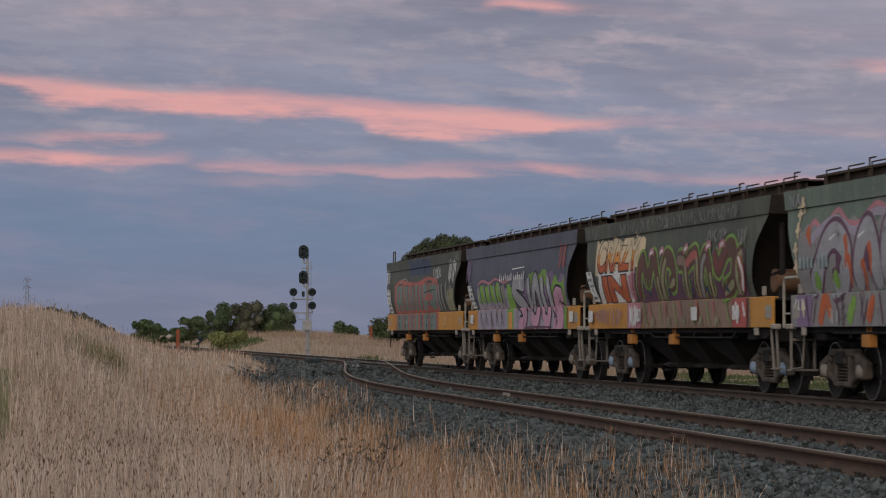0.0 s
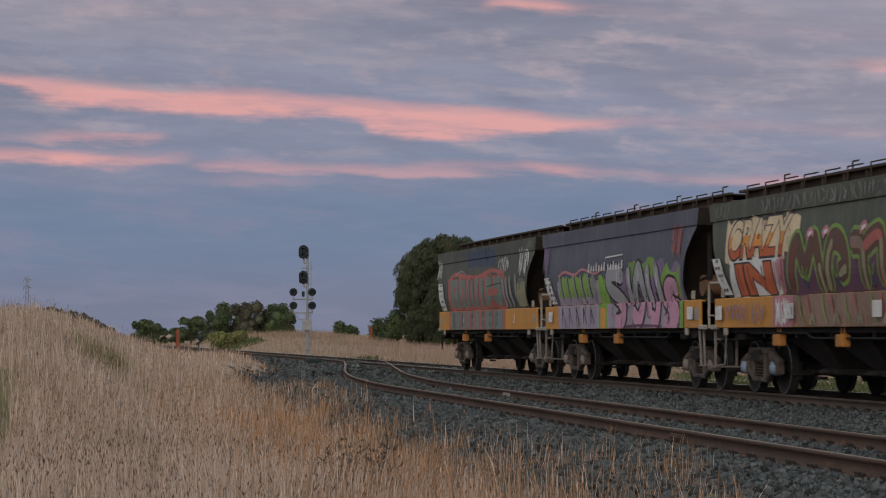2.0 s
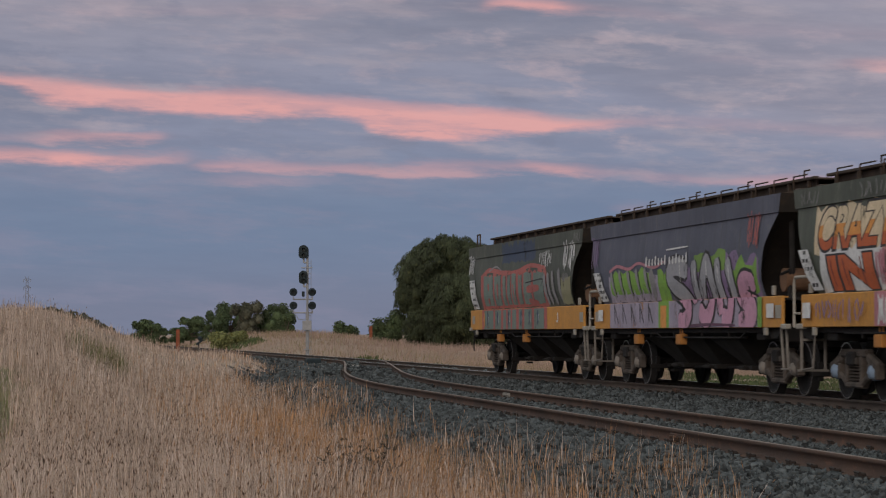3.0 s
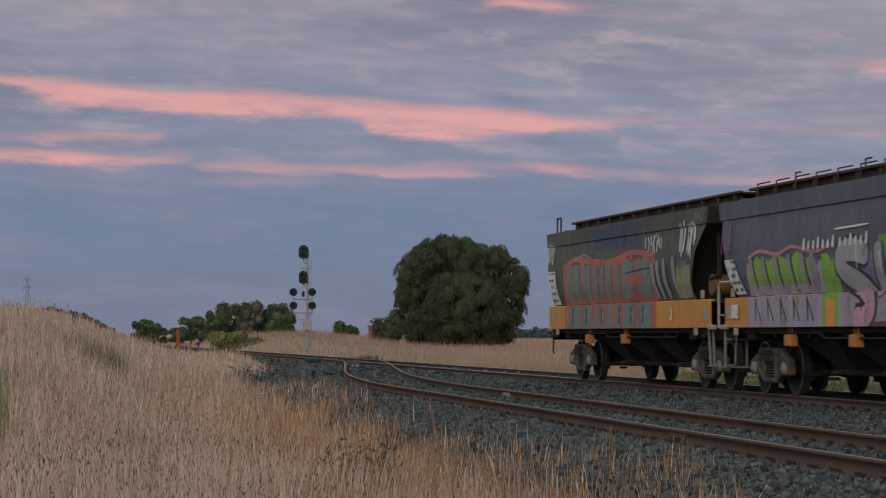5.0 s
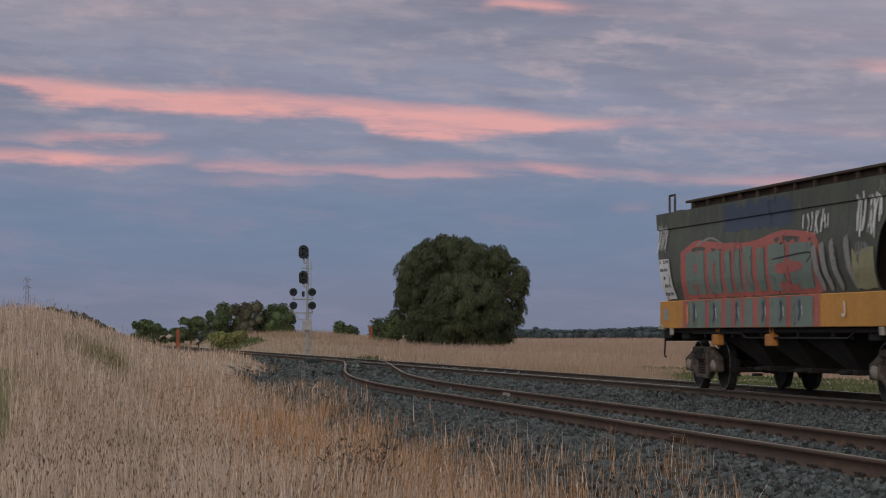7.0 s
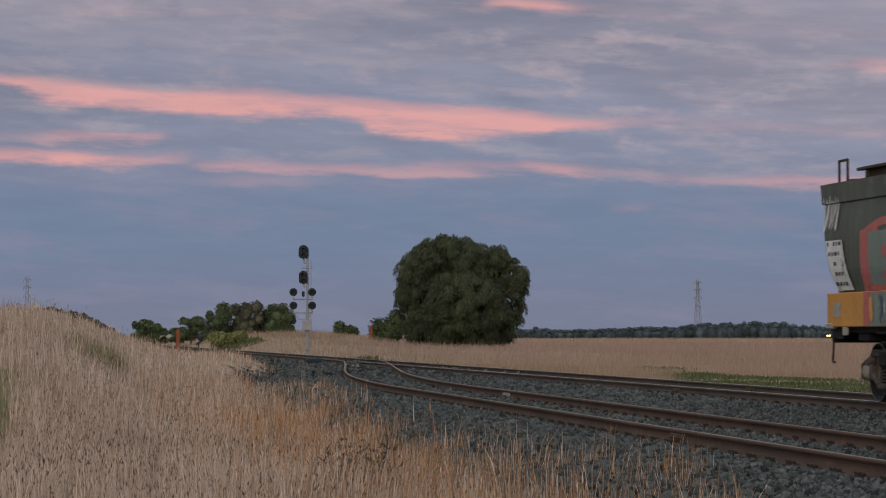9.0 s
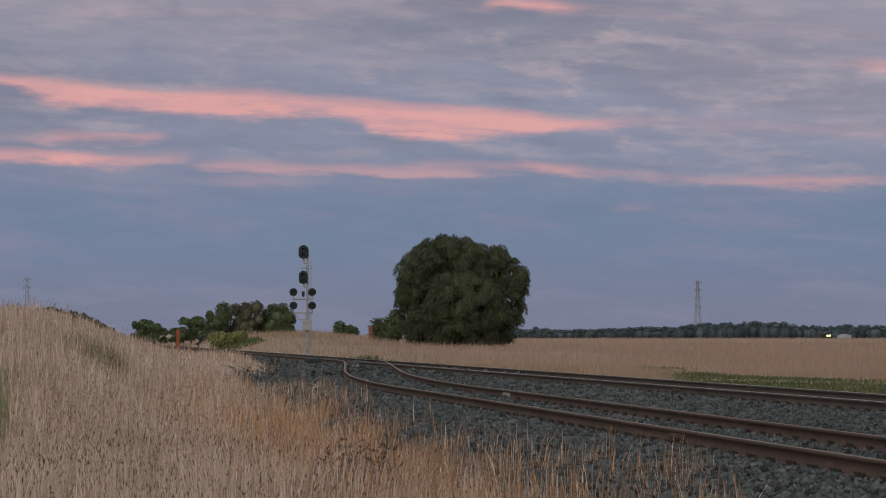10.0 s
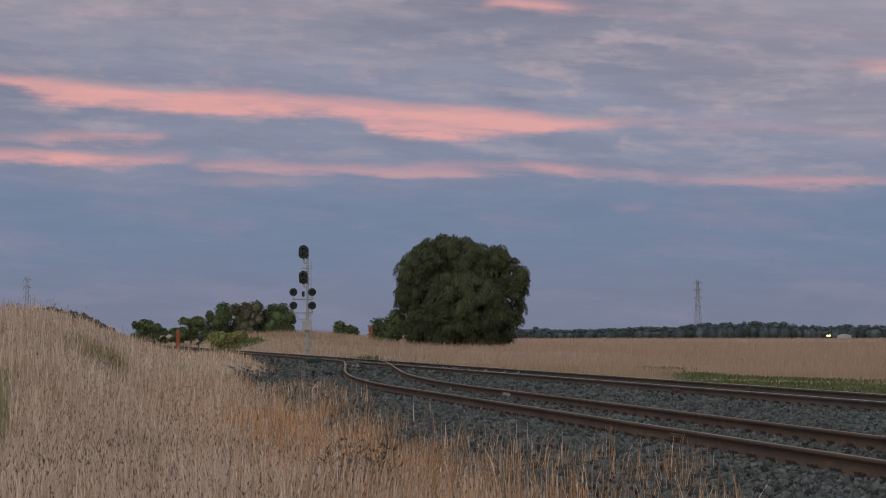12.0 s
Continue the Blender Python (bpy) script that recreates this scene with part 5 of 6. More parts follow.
def make_grass():
    rng = np.random.default_rng(11)
    patch = lambda x, y, k, s: lump(x, y, k, s) * 0.5 + 0.5
    # near bank
    for n, near, far, wide, tall, slim in ((330000, 16, 32, 0.0046, 0.42, True), (190000, 16, 32, 0.0040, 0.68, False), (300000, 32, 62, 0.0074, 0.44, True), (130000, 32, 62, 0.0062, 0.70, False),
                                           (150000, 62, 175, 0.018, 0.32, True), (30000, 62, 175, 0.013, 0.46, False)):
        x, y, a = scatter(rng, n, near, far, -0.195, 0.12)
        d = toe(y) - x
        p = patch(x, y, 0.9, 3.0)
        q = patch(x + 3, y, 2.6, 6.0)
        thick = np.clip(np.where(y < 30, 0.02 + d / 2.6, 0.22 + d / 1.7), 0, 1) * (0.40 + 0.60 * p ** 1.5)
        keep = (d > np.where(y < 27, -0.85, np.where(y > 45, -1.2, -0.5))) & (rng.random(n) < np.where(d > 0, thick, np.where(y < 27, 0.075, np.where(y > 45, 0.16, 0.06)) * (patch(x, y, 1.7, 8.0) > 0.40)))
        across = x * math.cos(TURN) - y * math.sin(TURN)
        hollow = (across / a < -0.163 + 0.006 * np.sin(a * 2.1)) & (a > 27) & (a < 50)
        keep &= ~(hollow & (rng.random(n) < 0.5))
        x, y, d, p, q, a, hollow = (v[keep] for v in (x, y, d, p, q, a, hollow))
        m = len(x)
        h = tall * (0.50 + 0.40 * p + 0.28 * q) * (rng.uniform(0.45, 1.0, m) if slim else rng.uniform(0.5, 1.25, m)) * np.clip(0.65 + d / 8, 0.6, 1.0)
        clump = tuft(x, y, 0.34, 1.0)
        h = np.where(hollow, h * 0.55, h) * (0.74 + 0.46 * clump)
        w = wide * rng.uniform(0.6, 1.4, m)
        lean = np.abs(rng.normal(0, 0.20, m)) + 0.03
        orange = rng.random(m) < np.clip(1.15 - np.abs(d - 1.3) / 1.9, 0.05, 0.92) * (0.65 + 0.35 * sstep(y, 20, 28)) * (0.55 + 0.6 * q) * (1 - 0.65 * sstep(y, 38, 52))
        orange |= (d < 0.5) & (rng.random(m) < 0.7)
        gx, gy = spot(-7.6, 57)
        green = (rng.random(m) < 0.02) | ((rng.random(m) < 0.75) & (((x - gx) / 1.0) ** 2 + ((y - gy) / 4.0) ** 2 < 0.35 + 0.4 * patch(x, y, 2.0, 1.0))) | (hollow & (rng.random(m) < 0.85))
        pale = (rng.random(m) < (0.06 if slim else 0.36) * (0.4 + 1.2 * tuft(x, y, 0.55, 5.0))) & ~green & (a < 75) & ~(orange & (rng.random(m) < 0.6))
        umber = (rng.random(m) < 0.30 * (1 - clump) ** 1.5 + 0.04) & ~pale & ~green
        orange &= ~pale & ~umber & ~green
        for k, mat, name, label in ((pale, "pale_stalk", "dry_grass", "pale bleached stalks standing in the dry grass"), (~orange & ~green & ~umber & ~pale, "straw", "dry_grass", "bleached straw-coloured dry grass on the bank"),
                                    (orange, "straw_orange", "dry_grass", "orange-brown dry grass beside the ballast"), (green, "green_grass", "green_grass_tufts", "green grass among the dry stalks"), (umber, "umber_grass", "dry_grass", "weathered brown grass among the paler stalks")):
            if k.sum() > 10:
                tip, way = blades(name, x[k], y[k], h[k] * (0.75 if mat == "green_grass" else 1), w[k], lean[k], mat, rng, label, slim=slim)
                if not slim and mat in ("pale_stalk", "straw", "straw_orange"):
                    pick = rng.random(len(tip)) < (0.26 if mat == "straw" else 0.12)
                    big = 1.0 if near < 30 else 1.25 if near < 60 else 1.8
                    if mat == "straw":
                        seed_heads(tip[pick], way[pick], 0.042 * big, 0.0085 * big, "seed_head", rng, "dark brown seed heads standing in the dry grass")
                    else:
                        seed_heads(tip[pick], way[pick], 0.050 * big, 0.006 * big, mat, rng, "pale feathery seed heads of the dry grass")
    # paddock beyond the main line
    for n, near, far, wide, tall in ((150000, 45, 110, 0.013, 0.60), (170000, 110, 220, 0.026, 0.66), (110000, 220, 420, 0.055, 0.74), (40000, 420, 900, 0.13, 0.8)):
        x, y, a = scatter(rng, n, near, far, -0.17, 0.20)
        d = x - (MAIN_X + 3.0)
        p = patch(x, y, 0.16, 5.0) * 0.6 + patch(x, y, 0.55, 7.0) * 0.4
        keep = (d > 0) & (rng.random(n) < np.clip(d / 2.0, 0.1, 1) * (0.55 + 0.45 * p))
        x, y, d, p, a = (v[keep] for v in (x, y, d, p, a))
        m = len(x)
        h = tall * (0.55 + 0.6 * p) * rng.uniform(0.4, 1.15, m) * np.clip(0.45 + d / 9, 0.4, 1)
        across = (x * math.cos(TURN) - y * math.sin(TURN)) / a
        mown = (d < 8.5 + 6.0 * patch(x, y, 0.25, 9.0)) & (across > 0.070 + 0.03 * patch(x, y, 0.3, 2.0)) & (a < 125)
        h = np.where(mown, h * 0.38, h)
        green = (rng.random(m) < 0.85) & (mown | ((d < 4.0) & (patch(x, y, 0.11, 2.0) > 0.74)))
        w = wide * rng.uniform(0.6, 1.4, m)
        lean = np.abs(rng.normal(0, 0.38, m)) + 0.05
        olive = ~green & (rng.random(m) < 0.55 * np.clip(1 - d / 11, 0, 1) * (0.3 + patch(x, y, 0.2, 6.0)))
        rosy = ~green & ~olive & (rng.random(m) < 0.42 + 1.1 * (patch(x, y, 0.055, 4.0) - 0.5))
        for k, mat, name, label in ((olive, "olive_grass", "dry_grass", "olive-yellow grass beside the ballast"), (~green & ~rosy & ~olive, "paddock", "dry_grass", "tall dry grass of the paddock beyond the line"), (rosy, "rosy_grass", "dry_grass", "pinkish feathery grass of the paddock"), (green, "dark_grass", "green_grass_tufts", "low green grass along the foot of the ballast")):
            if k.sum() > 10:
                blades(name, x[k], y[k], h[k] * (0.8 if mat == "dark_grass" else 1), w[k] * (3.2 if mat == "dark_grass" else 1), lean[k], mat, rng, label, slim=mat != "dark_grass")


make_grass()


# ---------------------------------------------------------------- trees and scrub
def foliage(colour, name):
    return material(name, colour, tuple(c * 0.6 for c in colour), 0.5, 0.8, piece=0.5, fine=0.2, third=(colour[0] * 1.6, colour[1] * 1.35, colour[2]))


M["willow"] = foliage((0.054, 0.066, 0.031), "drooping_olive_foliage")
M["gum"] = foliage((0.072, 0.100, 0.045), "dark_green_foliage")
M["scrub"] = foliage((0.098, 0.098, 0.066), "grey_green_scrub")
M["wattle"] = foliage((0.19, 0.20, 0.075), "yellow_green_foliage")
# far trees: the haze of distance is put into the leaf colour as blue
M["far_wood"] = foliage((0.062, 0.086, 0.098), "haze_tinted_foliage")
M["weed"] = foliage((0.060, 0.048, 0.030), "dark_brown_weed")
M["bark"] = material("grey_brown_bark", (0.12, 0.09, 0.07), (0.08, 0.06, 0.05), 6.0, 0.9, bump=0.6, bump_scale=20)


def crown(lumps, n, size, droop, rng, core=0.8):
    """Leaf sprays over a set of rounded masses (centre, radii), with darker depth inside."""
    vs, fs, off = [], [], 0
    area = np.array([np.prod(r) ** (2 / 3) for _, r in lumps])
    for (c, r), share in zip(lumps, area / area.sum()):
        m = int(n * share)
        d = rng.normal(size=(m, 3))
        d /= np.linalg.norm(d, axis=1, keepdims=True)
        d[:, 2] = np.where(d[:, 2] < (-0.25 if droop > 0.5 else -0.75), -d[:, 2], d[:, 2])
        s1, s2 = rng.uniform(0, 9, 2)
        rag = 1 + 0.10 * np.sin(d[:, 0] * 5 + s1) * np.sin(d[:, 1] * 6 + s2) + 0.09 * np.sin(d[:, 2] * 8 + d[:, 0] * 9 + s2) + rng.normal(0, 0.035, m)
        rag *= np.where(rng.random(m) < 0.3, rng.uniform(0.72, 0.95, m), 1)
        p = np.array(c) + d * np.array(r) * rag[:, None]
        t = rng.normal(size=(m, 3))
        t = t * (1 - droop) + d * 0.5 * (1 - droop) + np.array([0, 0, -1.0]) * droop * 1.6
        t /= np.linalg.norm(t, axis=1, keepdims=True)
        side = np.cross(t, rng.normal(size=(m, 3)))
        side /= np.linalg.norm(side, axis=1, keepdims=True)
        L = size * rng.uniform(0.6, 1.5, m)[:, None]
        W = L * (rng.uniform(0.10, 0.20, m) if droop > 0.5 else rng.uniform(0.22, 0.42, m))[:, None]
        q = np.stack([p - t * L * 0.4, p + side * W, p + t * L * 0.7, p - side * W], 1)
        vs.append(q.reshape(-1, 3))
        fs.append((np.arange(m)[:, None] * 4 + np.arange(4)[None]) + off)
        off += m * 4
        # inner mass
        g = 10
        u, w = np.meshgrid(np.linspace(0, 2 * math.pi, g, endpoint=False), np.linspace(0.05, math.pi - 0.05, g))
        k = np.stack([np.cos(u) * np.sin(w), np.sin(u) * np.sin(w), np.cos(w)], -1).reshape(-1, 3) * (np.array(r) * core) * rng.uniform(0.76, 1.14, (g * g, 1)) + np.array(c)
        i, j = np.meshgrid(np.arange(g - 1), np.arange(g), indexing="ij")
        i, j = i.ravel(), j.ravel()
        vs.append(k)
        fs.append(np.stack([i * g + j, (i + 1) * g + j, (i + 1) * g + (j + 1) % g, i * g + (j + 1) % g], -1) + off)
        off += g * g
    return np.concatenate(vs), np.concatenate(fs)


GROUPS = {"gum_tree": "trees of the far clump", "bush": "bushes beside the line", "weed": "weeds in the dry grass"}


def cascades(rng, masses):
    """Break large masses (right, ahead, up, radii, count, size) into many hanging clumps over their outsides."""
    out = []
    for a, b, c, ra, rd, ru, n, size in masses:
        for i in range(n):
            z = 1 - (i + 0.5) / n * 1.75
            t = i * 2.39996 + rng.uniform(-0.3, 0.3)
            w = math.sqrt(max(0.0, 1 - z * z))
            f = rng.uniform(0.80, 0.98)
            r = size * rng.uniform(0.75, 1.3)
            up = c + ru * z * f
            if up - 0.2 < 0.3:
                up = 0.6
            out.append((a + ra * w * math.cos(t) * f, b + rd * w * math.sin(t) * f, up, r, r, r * rng.uniform(0.8, 1.25)))
    return out


def tree(name, at, lumps, n, size, droop, mat, label, category, seed, core=0.8, trunk=True, limbs=99):
    """lumps: (right, ahead, up, r_across, r_deep, r_up) round the foot."""
    rng = np.random.default_rng(seed)
    x0, y0 = spot(*at)
    z0 = float(land(x0, y0))
    top = new(name)
    top.location = (x0, y0, z0)
    L = [((*spot(a, b), c), (ra, rd, ru)) for a, b, c, ra, rd, ru in lumps]
    v, f = crown(L, n, size, droop, rng, core)
    ob = raw_object("crown", v, f, mat)
    ob.parent = top
    if trunk:
        bm = bmesh.new()
        hi = max(c for _, (c) in [(0, l[0][2]) for l in L])
        r = 0.045 * hi + (0.03 if hi > 1 else -0.015)
        rod(bm, (0, 0, -0.3), (0.05, 0, hi * 0.45), r, 10, r * 0.7)
        for (c, _) in L[::max(1, len(L) // limbs)]:
            rod(bm, (0.05, 0, hi * 0.4), c, r * 0.5, 7, r * 0.12)
        part("trunk", bm, M["bark"], top)
    return tagged(top, label, category, GROUPS.get(name, ""))


def inner_mass(c, r, rng, g=9):
    """A rough closed lump that darkens the depth of a crown."""
    u, w = np.meshgrid(np.linspace(0, 2 * math.pi, g, endpoint=False), np.linspace(0.05, math.pi - 0.05, g))
    k = np.stack([np.cos(u) * np.sin(w), np.sin(u) * np.sin(w), np.cos(w)], -1).reshape(-1, 3) * np.array(r) * rng.uniform(0.8, 1.1, (g * g, 1)) + np.array(c)
    i, j = np.meshgrid(np.arange(g - 1), np.arange(g), indexing="ij")
    i, j = i.ravel(), j.ravel()
    return k, np.stack([i * g + j, (i + 1) * g + j, (i + 1) * g + (j + 1) % g, i * g + (j + 1) % g], -1)


def willow(name, at, clumps, solid, mat, label, category, seed):
    """A tree whose twigs hang in mops over one another."""
    rng = np.random.default_rng(seed)
    x0, y0 = spot(*at)
    top = new(name)
    top.location = (x0, y0, float(land(x0, y0)))
    vs, fs, off = [], [], 0
    for a, b, up, ra, rd, ru in clumps:
        c, r = np.array((*spot(a, b), up)), np.array((ra, rd, ru))
        m = int(430 * (ra / 0.55) ** 2)
        d = rng.normal(size=(m, 3))
        d[:, 2] = np.abs(d[:, 2]) * rng.choice([1.0, 1.0, 1.0, -0.5], m)
        d /= np.linalg.norm(d, axis=1, keepdims=True)
        p = c + d * r * rng.uniform(0.80, 1.08, (m, 1))
        t = d * np.array((0.55, 0.55, 0.15)) + rng.normal(0, 0.16, (m, 3)) + np.array((0, 0, -0.75))
        t /= np.linalg.norm(t, axis=1, keepdims=True)
        side = np.cross(t, d + rng.normal(0, 0.45, (m, 3)))
        side /= np.linalg.norm(side, axis=1, keepdims=True) + 1e-6
        L = rng.uniform(0.10, 0.34, (m, 1)) * (1 + 0.5 * (rng.random((m, 1)) < 0.12))
        W = rng.uniform(0.014, 0.030, (m, 1))
        q = np.stack([p - t * L * 0.3, p + side * W + t * L * 0.1, p + t * L * 0.7, p - side * W + t * L * 0.1], 1)
        vs.append(q.reshape(-1, 3))
        fs.append(np.arange(m * 4).reshape(m, 4) + off)
        off += m * 4
        k, f = inner_mass(c, r * np.array((0.62, 0.62, 0.62)), rng, 7)
        vs.append(k)
        fs.append(f + off)
        off += len(k)
    for a, b, up, ra, rd, ru in solid:
        k, f = inner_mass((*spot(a, b), up), (ra, rd, ru), rng, 14)
        vs.append(k)
        fs.append(f + off)
        off += len(k)
    ob = raw_object("crown", np.concatenate(vs), np.concatenate(fs), mat)
    ob.parent = top
    bm = bmesh.new()
    rod(bm, (0, 0, -0.3), (0.1, 0, 3.0), 0.45, 12, 0.32)
    for a, b, up, *_ in clumps[::40]:
        rod(bm, (0.1, 0, 2.7), (*spot(a, b), up), 0.2, 7, 0.05)
    part("trunk", bm, M["bark"], top)
    return tagged(top, label, category)


def make_trees():
    g = np.random.default_rng(31)
    clumps = cascades(g, [(-0.9, 1.0, 5.1, 3.9, 3.4, 3.75, 150, 0.62), (0.0, -3.4, 3.4, 2.75, 1.8, 2.4, 80, 0.58), (3.75, 0.9, 4.4, 0.85, 1.1, 2.8, 27, 0.46), (2.7, 0.9, 7.0, 0.8, 1.0, 0.9, 14, 0.5), (4.35, 0.4, 5.4, 0.42, 0.7, 0.9, 9, 0.5),
                          (-4.0, 0.4, 4.4, 0.7, 1.0, 1.0, 12, 0.5), (-2.6, -0.6, 2.0, 1.4, 1.2, 1.5, 26, 0.55), (2.6, -0.6, 2.2, 1.3, 1.2, 1.7, 24, 0.55), (0.0, -3.0, 1.4, 2.6, 1.4, 0.9, 34, 0.5)])
    solid = [(-0.9, 1.8, 4.7, 2.8, 2.2, 2.7), (0.0, -2.6, 3.0, 2.2, 1.3, 2.0), (-1.6, 0.4, 2.0, 2.0, 1.2, 1.6), (2.2, 0.8, 2.0, 1.1, 1.0, 1.5)]
    willow("willow_tree", (1.4, 192), clumps, solid, M["willow"], "large dark olive drooping tree with a dense rounded crown", "tree", 3)
    rng = random.Random(4)
    for i, (side, hi, w) in enumerate(((-39.4, 3.4, 3.0), (-37.2, 2.9, 2.4), (-35.0, 2.4, 2.7), (-26.9, 3.0, 2.9), (-25.0, 3.7, 2.6), (-23.8, 4.9, 3.0), (-21.2, 4.6, 3.3), (-19.6, 3.6, 2.4), (-18.0, 4.4, 3.4), (-16.8, 3.2, 1.7))):
        lumps = []
        for k in range(22):
            up = rng.uniform(0.22, 0.92)
            reach = 0.50 * math.sqrt(max(0.12, 1 - ((up - 0.52) / 0.48) ** 2))
            r = rng.uniform(0.13, 0.21)
            lumps.append((rng.uniform(-1, 1) * reach * w, rng.uniform(-0.4, 0.4) * w, hi * up, w * r * 1.1, w * r, hi * r * 0.85))
        tree("gum_tree", (side, (340 if i < 3 else 280) + rng.uniform(-6, 6)), lumps, 6500, 0.14, 0.25, M["scrub"] if i == 6 else M["gum"], "small grey-green tree in the far clump" if i == 6 else "small dark green tree in the far clump", "tree", 20 + i, 0.72)
    for side, ah, hi, w, mat, label in ((-4.1, 194, 3.1, 2.7, "gum", "round green bush beside the large tree"), (-8.4, 222, 1.5, 2.0, "gum", "small green bush on the far rise"),
                                      (-18.6, 216, 1.7, 2.3, "wattle", "yellow-green bush beside the line"), (-17.6, 218, 1.3, 1.9, "wattle", "low yellow-green bush beside the line")):
        lumps = [(rng.uniform(-0.36, 0.36) * w, rng.uniform(-0.3, 0.3), hi * rng.uniform(0.10, 0.72), w * rng.uniform(0.18, 0.29), w * 0.25, hi * rng.uniform(0.18, 0.28)) for _ in range(15)]
        tree("bush", (side, ah), lumps, 3400, 0.15, 0.2, M[mat], label, "bush", int(ah + hi * 10), 0.7, trunk=mat == "gum")
    for i in range(9):
        ah = 112 + 2 * i
        side = (-0.1516 + 0.00275 * i) * ah
        lumps = [(rng.uniform(-0.6, 0.6), rng.uniform(-0.4, 0.4), rng.uniform(0.16, 0.44), 0.26, 0.24, 0.18) for _ in range(8)]
        tree("bush", (side, ah), lumps, 900, 0.11, 0.1, M["scrub"], "low grey-green scrub on the crest of the bank", "bush", 70 + i, 0.5, trunk=False)
    # far belt of trees
    g = np.random.default_rng(8)
    lumps = []
    skyline = ([15, 24, 30, 42, 55, 75, 84, 90, 100, 115, 122, 127, 135, 142, 150, 160, 240], [3.0, 3.2, 3.5, 3.1, 3.5, 4.1, 4.4, 5.3, 5.6, 6.0, 5.0, 4.4, 4.3, 4.8, 4.5, 5.0, 5.0])
    for i in range(520):
        r = 18 + i * 0.36 + g.uniform(-0.4, 0.4)
        ah = 900 + g.uniform(-30, 30)
        x, y = spot(r, ah)
        line = float(np.interp(r, *skyline))
        if i % 2:
            lumps.append(((x, y, line * 0.30), (g.uniform(1.5, 2.8), 1.8, line * g.uniform(0.42, 0.62))))
        else:
            ru = g.uniform(0.45, 0.95)
            lumps.append(((x, y, line * g.uniform(0.80, 1.06) + (0.9 if g.random() < 0.04 else 0) - ru), (g.uniform(0.7, 1.9), 1.4, ru)))
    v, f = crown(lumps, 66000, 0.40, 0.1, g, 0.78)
    tagged(raw_object("far_woods", v, f, M["far_wood"]), "belt of far trees with blue-grey haze put into the leaf colour", "woods", kind="stuff")
    # dark weeds among the orange grass
    for i in range(11):
        a = 22.5 + 0.24 * i + g.uniform(-0.2, 0.2)
        r = a * (-0.0435 + 0.0235 * ((i * 0.618) % 1))
        lumps = [(g.uniform(-0.13, 0.13), g.uniform(-0.13, 0.13), g.uniform(0.26, 0.64), 0.020, 0.020, 0.016) for _ in range(16)]
        tree("weed", (r, a), lumps, 160, 0.016, 0.1, M["weed"], "dark seeding weed among the dry grass", "weed", 90 + i, 0.45, trunk=True)


make_trees()


# ---------------------------------------------------------------- signal, posts, pylons
M["signal_black"] = material("signal_black", (0.011, 0.019, 0.022), (0.016, 0.026, 0.030), 3.0, 0.7)
M["signal_post"] = material("galvanised_post", (0.30, 0.30, 0.30), (0.24, 0.24, 0.24), 3.0, 0.6, metal=0.2)
M["lens"] = material("dark_signal_lens", (0.008, 0.016, 0.018), None, 5.0, 0.45, spec=0.3)
M["rust_post"] = material("red_rusty_post", (0.26, 0.075, 0.035), (0.19, 0.06, 0.03), 4.0, 0.85)
M["pylon"] = material("grey_lattice_steel", (0.22, 0.22, 0.24), (0.18, 0.18, 0.20), 0.1, 0.7)
M["shed"] = material("pale_shed_wall", (0.36, 0.36, 0.38), (0.30, 0.30, 0.32), 0.3, 0.7)


def signal_head(top, x, z, w, h, lamps, oval):
    bm = bmesh.new()
    if oval:
        r = w / 2
        o = [(r * math.cos(a), (h / 2 - r) + r * math.sin(a)) for a in np.linspace(0, math.pi, 12)] + [(r * math.cos(a), -(h / 2 - r * 0.6) + r * 0.6 * math.sin(a)) for a in np.linspace(math.pi, 2 * math.pi, 12)]
    else:
        o = [(w / 2 * math.cos(a), w / 2 * math.sin(a)) for a in np.linspace(0, 2 * math.pi, 24, endpoint=False)]
    prism(bm, [(x + u, z + v) for u, v in o], "y", -0.16, -0.12)
    box(bm, x, 0.02, z, w * 0.55, 0.26, h * 0.6, 0.02)
    head = part("signal_head", bm, M["signal_black"], top)
    for dz in lamps:
        bm = bmesh.new()
        n = 14
        for i in range(n - 4):
            a0, a1 = math.pi * (-0.2 + 1.4 * i / (n - 4)), math.pi * (-0.2 + 1.4 * (i + 1) / (n - 4))
            r = 0.11
            q = [(x + r * math.cos(a), yy, z + dz + r * math.sin(a)) for a, yy in ((a0, -0.16), (a1, -0.16), (a1, -0.36), (a0, -0.36))]
            q2 = [(x + (r + 0.012) * math.cos(a), yy, z + dz + (r + 0.012) * math.sin(a)) for a, yy in ((a0, -0.16), (a1, -0.16), (a1, -0.36), (a0, -0.36))]
            va, vb = [bm.verts.new(p) for p in q], [bm.verts.new(p) for p in q2]
            bm.faces.new(va), bm.faces.new(vb[::-1]), bm.faces.new((va[3], va[2], vb[2], vb[3]))
        part("hood", bm, M["signal_black"], head)
        bm = bmesh.new()
        rod(bm, (x, -0.155, z + dz), (x, -0.175, z + dz), 0.095, 16)
        part("lens", bm, M["lens"], head, "unlit dark lens")


